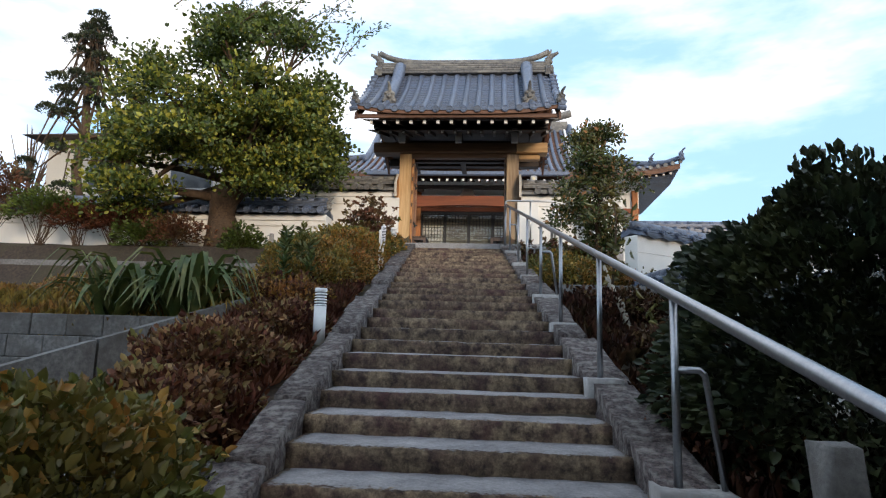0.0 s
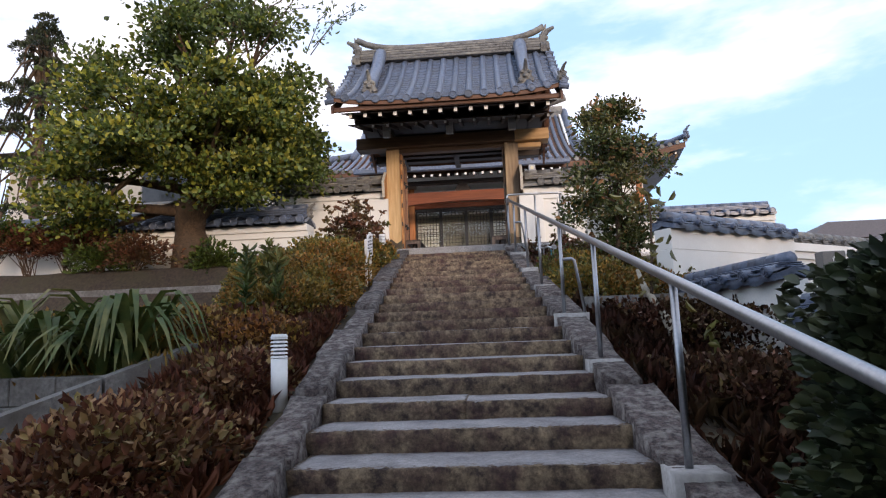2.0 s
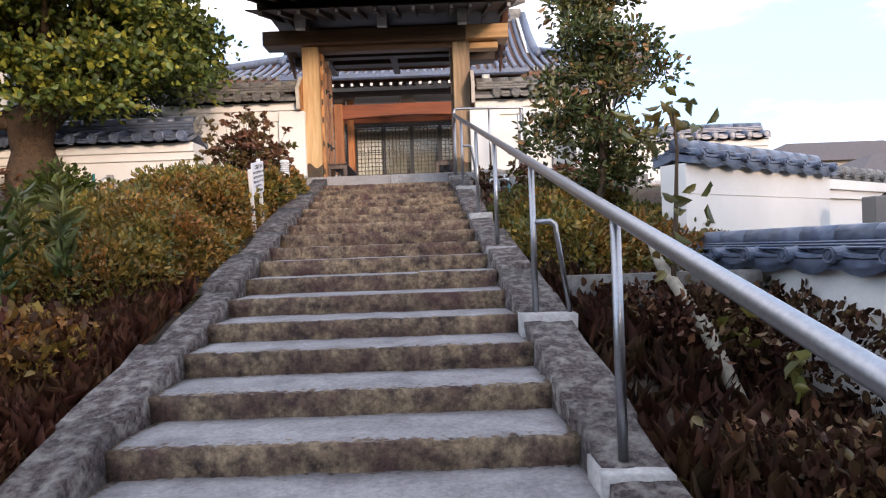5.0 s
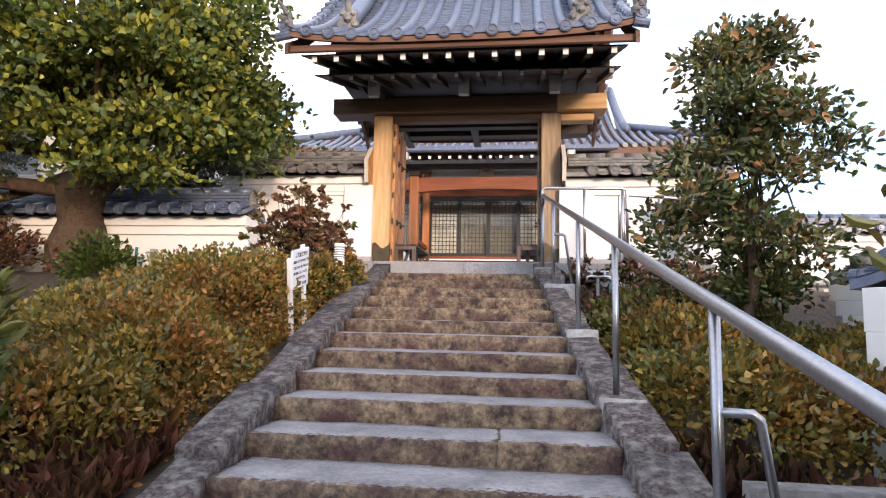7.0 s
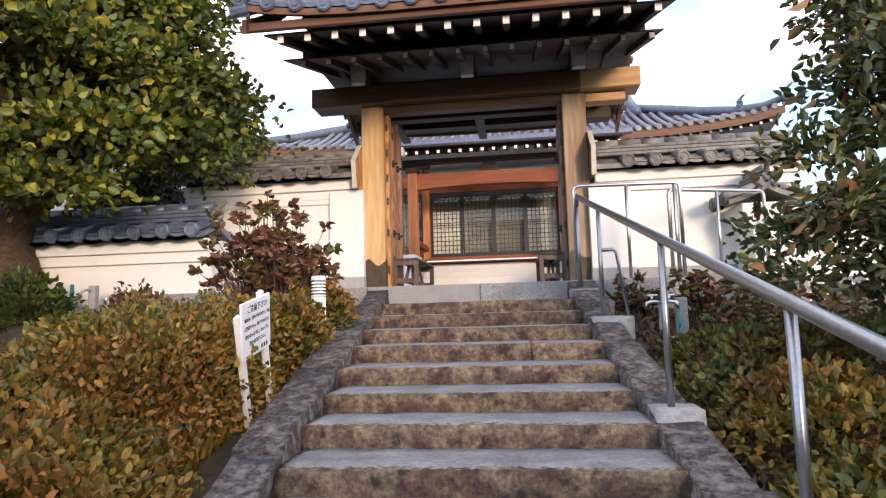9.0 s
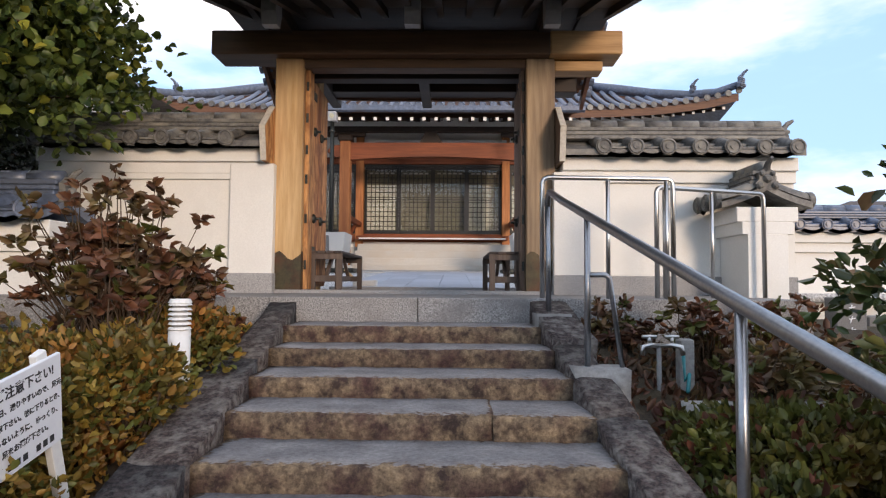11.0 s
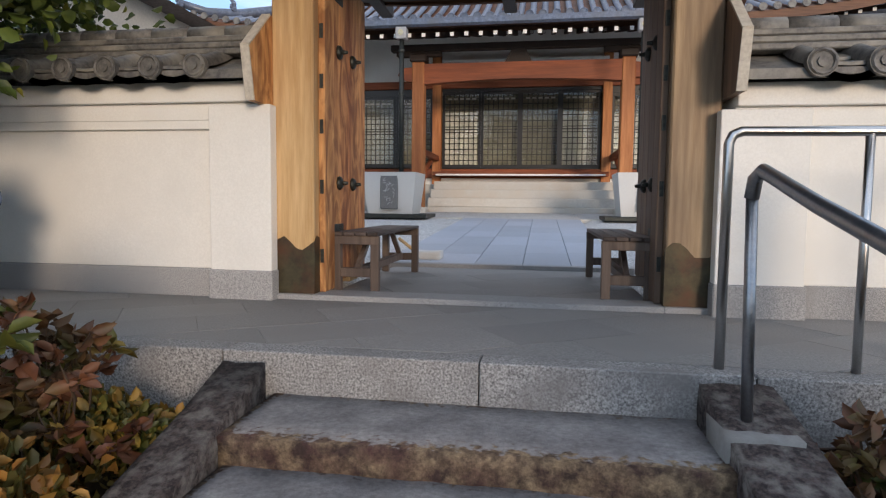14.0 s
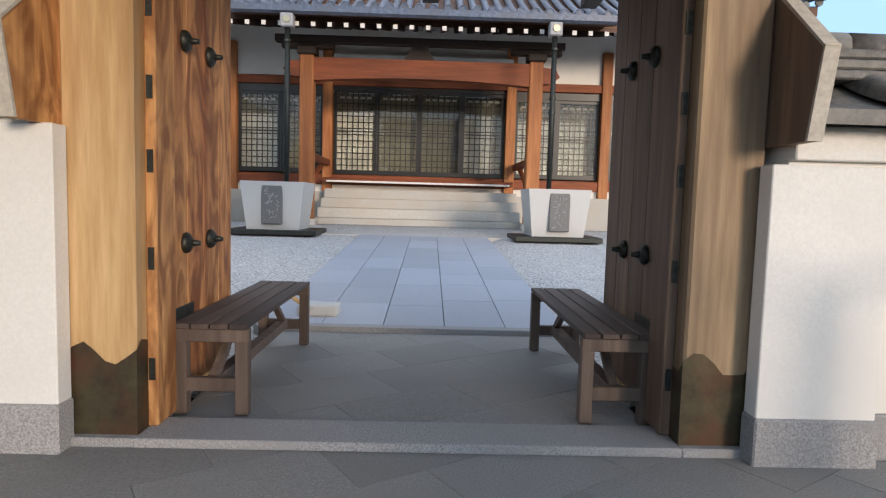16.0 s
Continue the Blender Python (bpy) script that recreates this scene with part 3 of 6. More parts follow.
def build_landing():
    ld = thing("landing", label="grey granite landing in front of the gate", category="landing", kind="structure")
    rnd = random.Random(8)
    for a, b in ((-4.0, -2.9), (-2.9, -1.9), (-1.9, -1.06), (-1.06, 0.144), (0.144, 1.28), (1.28, 2.4), (2.4, 3.3)):
        part("kerb_stone", box(a + 0.003, b - 0.003, -1.51, -1.36, -0.42, 0.0, 0.006), M["kerb"], ld)
    part("bed", box(-4.0, 3.3, -1.36, -0.05, -0.5, -0.010), M["soil_joint"], ld)
    # diagonal pavers, cut at the borders
    size = 0.45
    d = Vector((math.cos(radians(33)), math.sin(radians(33)), 0))
    e = Vector((-d.y, d.x, 0))
    for (x0, x1, y0, y1) in ((-4.0, 3.3, -1.355, -0.06), (-1.17, 1.17, 0.22, 2.28)):
        for i in range(-14, 15):
            for j in range(-14, 15):
                c = d * (i * size * 1.6 + 0.3 * (j % 2)) + e * (j * size)
                quad = [c + d * (sx * (size * 0.8 - 0.0014)) + e * (sy * (size / 2 - 0.0014)) for sx, sy in ((-1, -1), (1, -1), (1, 1), (-1, 1))]
                poly = [(q.x, q.y) for q in quad]
                for ax, lim, keep in ((0, x0, 1), (0, x1, -1), (1, y0, 1), (1, y1, -1)):
                    out = []
                    for p, q in zip(poly, poly[1:] + poly[:1]):
                        ip, iq = (p[ax] - lim) * keep >= 0, (q[ax] - lim) * keep >= 0
                        if ip:
                            out.append(p)
                        if ip != iq:
                            t = (lim - p[ax]) / (q[ax] - p[ax])
                            out.append((p[0] + t * (q[0] - p[0]), p[1] + t * (q[1] - p[1])))
                    poly = out
                    if len(poly) < 3:
                        break
                if len(poly) < 3:
                    continue
                area = abs(sum(p[0] * q[1] - q[0] * p[1] for p, q in zip(poly, poly[1:] + poly[:1]))) / 2
                if area > 0.002:
                    part("paver", prism(poly, -0.03, rnd.uniform(-0.0015, 0.0), "z"), M["paver"], ld)
    part("inner_bed", box(-1.17, 1.17, 0.22, 2.28, -0.5, -0.010), M["soil_joint"], ld)
    th = thing("threshold", label="pale granite threshold under the gate", category="threshold", kind="structure")
    part("sill_stone", box(-1.19, 1.195, -0.05, 0.22, -0.4, 0.035, 0.006), M["granite"], th)
    for a, b in ((-1.50, -1.19), (1.195, 1.50)):
        part("post_pad", box(a, b, -0.05, 0.40, -0.4, 0.035, 0.006), M["granite"], th)


# ---- roof tiles ----
def tile_rows(parent, x0, x1, curve, rows, lift=lambda x: 0.0, r=0.07, pan=True, cap=True, material=None, cap_axis="y", front=-1):
    """Barrel tiles in rows down a slope over pan tiles, with round end caps at the eave. curve: (y, z) from ridge to eave."""
    material = material or M["tile"]
    step = (x1 - x0) / rows
    for i in range(rows + 1):
        x = x0 + step * i
        bm = bmesh.new()
        n = len(curve)
        prev = None
        for k, (y, z) in enumerate(curve):
            zz = z + lift(x) * (k / (n - 1)) ** 2
            ring = [bm.verts.new((x + r * math.cos(a), y, zz + r * 1.05 * math.sin(a))) for a in [math.pi * q / 6 for q in range(7)]]
            if prev:
                for q in range(6):
                    bm.faces.new((prev[q], prev[q + 1], ring[q + 1], ring[q]))
            prev = ring
        part("barrel_tiles", bm, material, parent, smooth=True)
        if cap:
            y, z = curve[-1]
            z += lift(x)
            bm = disc((x, y + front * 0.012, z + 0.005), r * 1.12, 0.05, "y", 16)
            tor = [(x + r * 0.9 * math.cos(a), y + front * 0.04, z + 0.005 + r * 0.9 * math.sin(a)) for a in [2 * math.pi * q / 12 for q in range(13)]]
            tube(tor, r * 0.14, 5, bm)
            disc((x, y + front * 0.042, z + 0.005), r * 0.42, 0.012, "y", 8, bm)
            part("eave_cap", bm, M["tile_old"] if material is M["tile_old"] else material, parent)
    if pan:
        bm = bmesh.new()
        n = len(curve)
        for i in range(rows):
            xa, xb = x0 + step * i, x0 + step * (i + 1)
            m = max(2, int(sum(math.dist(p, q) for p, q in zip(curve, curve[1:])) / 0.16))
            for k in range(m):
                def at(f):
                    f *= n - 1
                    j = min(int(f), n - 2)
                    w = f - j
                    return curve[j][0] * (1 - w) + curve[j + 1][0] * w, curve[j][1] * (1 - w) + curve[j + 1][1] * w, (f / (n - 1)) ** 2
                ya, za, wa = at(k / m)
                yb, zb, wb = at((k + 1) / m)
                top, bot = [], []
                for f in (0, 0.25, 0.5, 0.75, 1):
                    x = xa + (xb - xa) * f
                    dip = -0.02 * math.sin(math.pi * f)
                    top.append((x, ya, za + dip + lift(x) * wa + 0.004))
                    bot.append((x, yb, zb + dip + lift(x) * wb + 0.026))
                sheet([top, bot], bm, 0.02)
        part("pan_tiles", bm, material, parent)


def sag(a, b, drop, n=9):
    """A sagging curve from a to b, in (y, z)."""
    return [(a[0] + (b[0] - a[0]) * t, a[1] + (b[1] - a[1]) * t - drop * 4 * t * (1 - t) * (1 - 0.25 * t)) for t in [i / (n - 1) for i in range(n)]]


def ridge_end(parent, at, face, s=1.0, material=None):
    """A demon-face ridge-end tile: shield, curls and a horn."""
    x, y, z = at
    bm = bmesh.new()
    prof = [(-0.17, 0), (0.17, 0), (0.20, 0.12), (0.13, 0.2), (0.15, 0.31), (0.07, 0.36), (0.0, 0.43), (-0.07, 0.36), (-0.15, 0.31), (-0.13, 0.2), (-0.20, 0.12)]
    prism([(p * s, q * s) for p, q in prof], -0.05 * s, 0.05 * s, "y", bm)
    for dx, dz, r in ((-0.13, 0.08, 0.07), (0.13, 0.08, 0.07), (0, 0.2, 0.085), (-0.09, 0.29, 0.05), (0.09, 0.29, 0.05)):
        b2 = bmesh.new()
        bmesh.ops.create_icosphere(b2, subdivisions=1, radius=r * s)
        join(bm, b2, Matrix.Translation((dx * s, -0.06 * s, dz * s)))
    tube([(0, -0.02 * s, 0.36 * s), (0, -0.10 * s, 0.47 * s), (0, -0.22 * s, 0.54 * s)], [0.06 * s, 0.05 * s, 0.03 * s], 7, bm)
    bmesh.ops.transform(bm, matrix=Matrix.Translation(at) @ Matrix.Rotation(face, 4, "Z"), verts=bm.verts[:])
    part("ridge_end_tile", bm, material or M["tile_old"], parent, "carved grey demon-face tile")


# ---- gate ----
def build_gate():
    g = thing("temple_gate", label="roofed wooden temple gate with pale cypress posts and open doors", category="gate")
    cx = 0.0
    for s, xa, xb in ((-1, -1.50, -1.195), (1, 1.20, 1.505)):
        post = part("front_post", box(xa, xb, 0.0, 0.30, 0.035, 2.53, 0.012), M["hinoki"] if s < 0 else M["hinoki_stained"], g)
        # copper shoe with a jagged top
        bm = bmesh.new()
        ring = []
        rnd = random.Random(s + 5)
        o = 0.006
        per = [(xa - o, -o), (xb + o, -o), (xb + o, 0.30 + o), (xa - o, 0.30 + o)]
        pts = []
        for (ax, ay), (bx, by) in zip(per, per[1:] + per[:1]):
            for k in range(7):
                pts.append((ax + (bx - ax) * k / 7, ay + (by - ay) * k / 7))
        lo = [bm.verts.new((p[0], p[1], 0.035)) for p in pts]
        hi = [bm.verts.new((p[0], p[1], 0.40 + 0.05 * math.sin(k * 0.9) + rnd.uniform(-0.02, 0.02))) for k, p in enumerate(pts)]
        for k in range(len(pts)):
            bm.faces.new((lo[k], lo[(k + 1) % len(pts)], hi[(k + 1) % len(pts)], hi[k]))
        part("copper_shoe", bm, M["copper"], post, "tarnished copper shoe with a ragged upper edge")
        part("rear_post", box(xa + 0.03 if s < 0 else xa + 0.04, xb - 0.04 if s < 0 else xb - 0.03, 0.95, 1.2, 0.0, 2.75, 0.01), M["hinoki"], g)
        # jamb strip with mortise slots
        ja, jb = (xb, xb + 0.05) if s < 0 else (xa - 0.05, xa)
        # right jamb, leaf and side board carry their shade in the board colour
        jamb = part("jamb", box(ja, jb, 0.10, 0.30, 0.035, 2.5, 0.006), M["door_wood"] if s < 0 else M["door_shaded"], g)
        for z in (0.25, 0.75, 1.18, 1.5, 1.85, 2.2):
            part("iron_slot", box(ja + 0.012, jb - 0.012, 0.092, 0.104, z, z + 0.10), M["iron"], jamb)
        # door leaf swung inwards
        dx0, dx1 = (-1.262, -1.202) if s < 0 else (1.206, 1.266)
        leaf = part("door_leaf", box(dx0, dx1, 0.31, 1.25, 0.06, 2.46, 0.006), M["door_wood"] if s < 0 else M["door_shaded"], g, "thick door leaf standing open")
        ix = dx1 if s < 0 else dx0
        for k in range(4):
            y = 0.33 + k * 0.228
            part("door_board", box(min(ix, ix - s * 0.012), max(ix, ix - s * 0.012), y, y + 0.222, 0.10, 2.44, 0.003), M["door_wood"] if s < 0 else M["door_shaded"], leaf)
        for z in (0.84, 1.85):
            for y in (0.52, 0.86):
                bm = bmesh.new()
                b2 = bmesh.new()
                bmesh.ops.create_uvsphere(b2, u_segments=10, v_segments=6, radius=0.055)
                join(bm, b2, Matrix.Translation((ix - s * 0.02, y, z)) @ Matrix.Diagonal((0.6, 1, 1, 1)))
                tube([(ix - s * 0.03, y, z), (ix - s * 0.09, y, z)], [0.022, 0.012], 8, bm)
                part("door_boss", bm, M["iron"], leaf, smooth=True)
        for z in (0.42, 2.22):
            part("strap_hinge", box(min(ix, ix - s * 0.02), max(ix, ix - s * 0.02), 0.31, 0.62, z, z + 0.10, 0.004), M["iron"], leaf)
        # side board at the wall roof
        fx = xa if s < 0 else xb
        prof = [(0.16, 2.02), (-0.02, 1.98), (-0.34, 1.70), (-0.27, 1.36), (0.16, 1.36)]
        xa_, xb_ = sorted((fx, fx + s * 0.05))
        sb = part("side_board", prism(prof, xa_ + 0.003, xb_, "x"), M["door_wood"] if s < 0 else M["door_shaded"], g, "brown board closing the wall roof")
        for p, q in zip(prof[1:3], prof[2:4]):
            part("edge_strip", prism([p, q, (q[0] - 0.016, q[1]), (p[0] - 0.014, p[1] + 0.010)], xa_ - 0.004, xb_ + 0.006, "x"), M["pale_edge"], sb, "pale weathered edge strip")
    # main beams
    mb = part("main_beam", box(-2.16, 1.44, -0.12, 0.28, 2.53, 2.79, 0.012), M["beam_wood"], g)
    part("new_beam_end", box(1.44, 2.20, -0.117, 0.277, 2.533, 2.787, 0.012), M["hinoki_x"], mb, "pale new wood at the beam end")
    part("lower_beam", box(-1.195, 1.20, 0.02, 0.22, 2.43, 2.53, 0.008), M["beam_wood"], g)
    part("beam_nose", box(1.505, 2.02, 0.02, 0.24, 2.40, 2.51, 0.01), M["hinoki_x"], g)
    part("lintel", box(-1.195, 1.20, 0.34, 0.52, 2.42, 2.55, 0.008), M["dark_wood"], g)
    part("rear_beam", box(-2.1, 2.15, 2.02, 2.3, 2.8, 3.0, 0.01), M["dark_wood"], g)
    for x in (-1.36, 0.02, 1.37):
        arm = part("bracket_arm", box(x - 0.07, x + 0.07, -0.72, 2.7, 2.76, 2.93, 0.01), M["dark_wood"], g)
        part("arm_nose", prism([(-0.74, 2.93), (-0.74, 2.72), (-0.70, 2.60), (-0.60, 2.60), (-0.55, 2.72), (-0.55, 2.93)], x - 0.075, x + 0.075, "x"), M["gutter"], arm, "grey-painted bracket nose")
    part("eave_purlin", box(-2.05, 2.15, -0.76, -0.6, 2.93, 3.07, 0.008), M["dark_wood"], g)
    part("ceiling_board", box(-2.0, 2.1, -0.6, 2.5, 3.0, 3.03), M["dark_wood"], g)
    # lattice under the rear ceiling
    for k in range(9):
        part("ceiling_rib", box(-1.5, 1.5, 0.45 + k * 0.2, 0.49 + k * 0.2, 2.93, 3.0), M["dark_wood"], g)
    # roof
    ex, ez, ey = 2.33, 2.86, -2.12
    top = (0.12, 4.72)

    def lift(x):
        return 0.16 * (abs(x - cx - 0.05) / ex) ** 4
    for s in (-1, 1):
        low = (ey, ez) if s < 0 else (2.36, ez)
        curve = sag(top, low, 0.20, 10)
        rows = [[(cx + 0.05 + ex * f, y, z - 0.03 + lift(cx + 0.05 + ex * f) * (k / 9) ** 2) for f in [-1 + 2 * q / 12 for q in range(13)]] for k, (y, z) in enumerate(curve)]
        part("roof_deck", sheet(rows, None, 0.07), M["brown_wood"], g)
        tile_rows(g, cx + 0.05 - ex + 0.06, cx + 0.05 + ex - 0.06, curve, 15, lift, 0.072, front=s)
        # eave board
        bm = bmesh.new()
        rows = [[(cx + 0.05 + (ex - 0.03) * f, low[1 - 1] - s * 0.05, ez - 0.10 + dz + lift(cx + 0.05 + ex * f)) for f in [-1 + 2 * q / 12 for q in range(13)]] for dz in (0.0, 0.075)]
        part("eave_board", sheet(rows, bm, 0.0), M["brown_wood"], g)
    bm = bmesh.new()
    part("eave_fascia", box(-2.2, 2.3, ey + 0.06, ey + 0.12, ez - 0.16, ez - 0.07, 0.006), M["brown_wood"], g)
    for k in range(14):
        x = -1.87 + 3.90 * k / 13
        for yy0, zz0, yy1, zz1, w in ((-1.90, 2.66, 0.3, 3.35, 0.045), (-1.35, 2.62, 0.3, 3.1, 0.04)):
            if w == 0.04:
                x2 = x + 0.05
            else:
                x2 = x
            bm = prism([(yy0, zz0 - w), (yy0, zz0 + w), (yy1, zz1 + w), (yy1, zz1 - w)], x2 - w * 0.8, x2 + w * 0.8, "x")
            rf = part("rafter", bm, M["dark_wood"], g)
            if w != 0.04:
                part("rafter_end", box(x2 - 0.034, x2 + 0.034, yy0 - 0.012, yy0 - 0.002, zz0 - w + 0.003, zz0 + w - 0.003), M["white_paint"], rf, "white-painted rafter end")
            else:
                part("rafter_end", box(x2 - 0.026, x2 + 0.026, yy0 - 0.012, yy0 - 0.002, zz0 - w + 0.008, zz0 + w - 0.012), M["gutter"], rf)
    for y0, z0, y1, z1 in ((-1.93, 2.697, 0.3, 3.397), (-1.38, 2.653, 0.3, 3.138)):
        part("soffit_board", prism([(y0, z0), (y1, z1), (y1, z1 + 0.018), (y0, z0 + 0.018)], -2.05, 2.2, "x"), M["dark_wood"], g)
    # ridge: stacked courses and a cap
    rz = 4.66
    for k, (w, h) in enumerate(((0.20, 0.07), (0.185, 0.07), (0.17, 0.07), (0.155, 0.06), (0.14, 0.06))):
        part("ridge_course", box(-2.05, 2.15, 0.12 - w, 0.12 + w, rz, rz + h - 0.008, 0.01), M["tile_old"], g)
        rz += h
    bm = bmesh.new()
    tube([(0.05 + 2.2 * f, 0.12, rz + 0.03 + 0.28 * abs(f) ** 5) for f in [-1 + q / 10 for q in range(21)]], 0.075, 10, bm)
    part("ridge_cap", bm, M["tile_old"], g, smooth=True)
    for s in (-1, 1):
        ridge_end(g, (0.05 + s * 2.16, 0.12, 4.60), math.pi / 2 * s, 1.25)
        tube_pts = [(0.05 + s * 2.12, 0.12, 5.0), (0.05 + s * 2.22, 0.12, 5.2), (0.05 + s * 2.26, 0.12, 5.36)]
        part("ridge_horn", tube(tube_pts, [0.06, 0.045, 0.015], 7), M["tile_old"], g)
        # descending ridges
        curve = sag((0.0, 4.80), (-1.35, 3.42), 0.08, 8)
        x = 0.05 + s * 1.62
        bm = tube([(x, y, z + 0.05) for y, z in curve], [0.15, 0.15, 0.14, 0.135, 0.13, 0.125, 0.12, 0.12], 10)
        part("descending_ridge", bm, M["tile"], g, smooth=True)
        ridge_end(g, (x, -1.42, 3.28), 0.0, 0.85)
        # gable edge: barge board and stepped verge tiles
        gx = 0.05 + s * (ex - 0.02)
        for sgn, low in ((-1, (ey, ez)), (1, (2.36, ez))):
            cv = sag(top, low, 0.2, 8)
            bm = prism([(y, z - 0.06) for y, z in cv] + [(y, z - 0.22) for y, z in reversed(cv)], gx - 0.025 - s * 0.08, gx + 0.025 - s * 0.08, "x")
            part("barge_board", bm, M["brown_wood"], g)
            cv = sag(top, low, 0.2, 13)
            for ya, za in cv[1:]:
                part("verge_tile", tube([(gx - s * 0.12, ya, za + 0.05), (gx + s * 0.06, ya, za + 0.02)], 0.06, 8), M["tile"], g)
        ridge_end(g, (gx - s * 0.05, ey + 0.02, ez + 0.14), math.radians(35) * s, 0.62)
        gp = [(ey + 0.4, 2.95), (0.12, 4.55), (2.0, 2.95)]
        part("gable_wall", prism(gp, 0.05 + s * 1.75 - 0.03, 0.05 + s * 1.75 + 0.03, "x"), M["dark_wood"], g)


# ---- plastered walls with tile roofs ----
def plaster_wall(name, label, x0, x1, yf, thick, zb, zt, base=0.2, base_z=0.0, ends=(True, True), old=True, first=0.1, last=0.1, rise=1.0, corbel=True):
    """A white wall on a granite plinth with a corbelled top and a small tiled roof; built along x, front at yf."""
    w = thing(name, label=label, category="wall", kind="structure")
    if base:
        part("plinth", box(x0 - 0.015, x1 + 0.015, yf - 0.02, yf + thick + 0.02, zb, base_z + base, 0.008), M["granite"], w)
    part("body", box(x0, x1, yf, yf + thick, base_z + base if base else zb, zt - 0.26, 0.004), M["plaster"], w)
    if not corbel:
        part("top_band", box(x0, x1, yf - 0.006, yf + thick + 0.006, zt - 0.26, zt, 0.004), M["plaster"], w)
    else:
        part("lower_corbel", box(x0 - 0.0, x1 + 0.0, yf - 0.05, yf + thick + 0.05, zt - 0.26, zt - 0.14, 0.004), M["plaster"], w)
        part("upper_corbel", box(x0 - 0.0, x1 + 0.0, yf - 0.10, yf + thick + 0.10, zt - 0.14, zt, 0.006), M["plaster"], w)
    ym = yf + thick / 2
    half = thick / 2 + 0.24 * rise
    mt = M["tile_old"] if old else M["tile"]
    for s in (-1, 1):
        curve = sag((ym, zt + 0.07 + 0.17 * rise), (ym + s * half, zt + 0.07), 0.02 * rise, 4)
        rows = [[(x, y, z - 0.02) for x in (x0, x1)] for y, z in curve]
        part("roof_bed", sheet(rows, None, 0.06), mt, w)
        xs, xe = x0 + first, x1 - last
        n = max(2, round((xe - xs) / 0.34))
        tile_rows(w, xs, xe, curve, n, r=0.075 * (0.4 + 0.6 * rise), front=s, material=mt)
        # drooping pan-tile lips between the caps
        for k in range(n):
            xa, xb = xs + (xe - xs) / n * k, xs + (xe - xs) / n * (k + 1)
            pts = [(xa + (xb - xa) * f, ym + s * (half + 0.01), zt + 0.06 - 0.055 * math.sin(math.pi * f)) for f in [q / 6 for q in range(7)]]
            bm = bmesh.new()
            sheet([pts, [(p[0], p[1], p[2] - 0.045) for p in pts]], bm)
            bmesh.ops.solidify(bm, geom=bm.faces[:], thickness=0.02)
            part("eave_lip", bm, mt, w)
    z = zt + 0.05 + 0.17 * rise
    for k, hw in enumerate((0.14, 0.125, 0.11)):
        part("ridge_course", box(x0 + 0.05, x1 - 0.05, ym - hw, ym + hw, z, z + 0.042 * rise, 0.008), mt, w)
        z += 0.048 * rise
    n = max(1, round((x1 - x0) / 0.3))
    for k in range(n):
        xa = x0 + 0.05 + (x1 - x0 - 0.1) / n * k
        part("ridge_tile", tube([(xa, ym, z + 0.02), (xa + (x1 - x0 - 0.1) / n - 0.006, ym, z + 0.02)], 0.07, 10), mt, w, smooth=True)
    for flag, x, fc in ((ends[0], x0 + 0.02, -math.pi / 2), (ends[1], x1 - 0.02, math.pi / 2)):
        if flag:
            ridge_end(w, (x, ym, zt + 0.16), fc, 0.55)
    return w


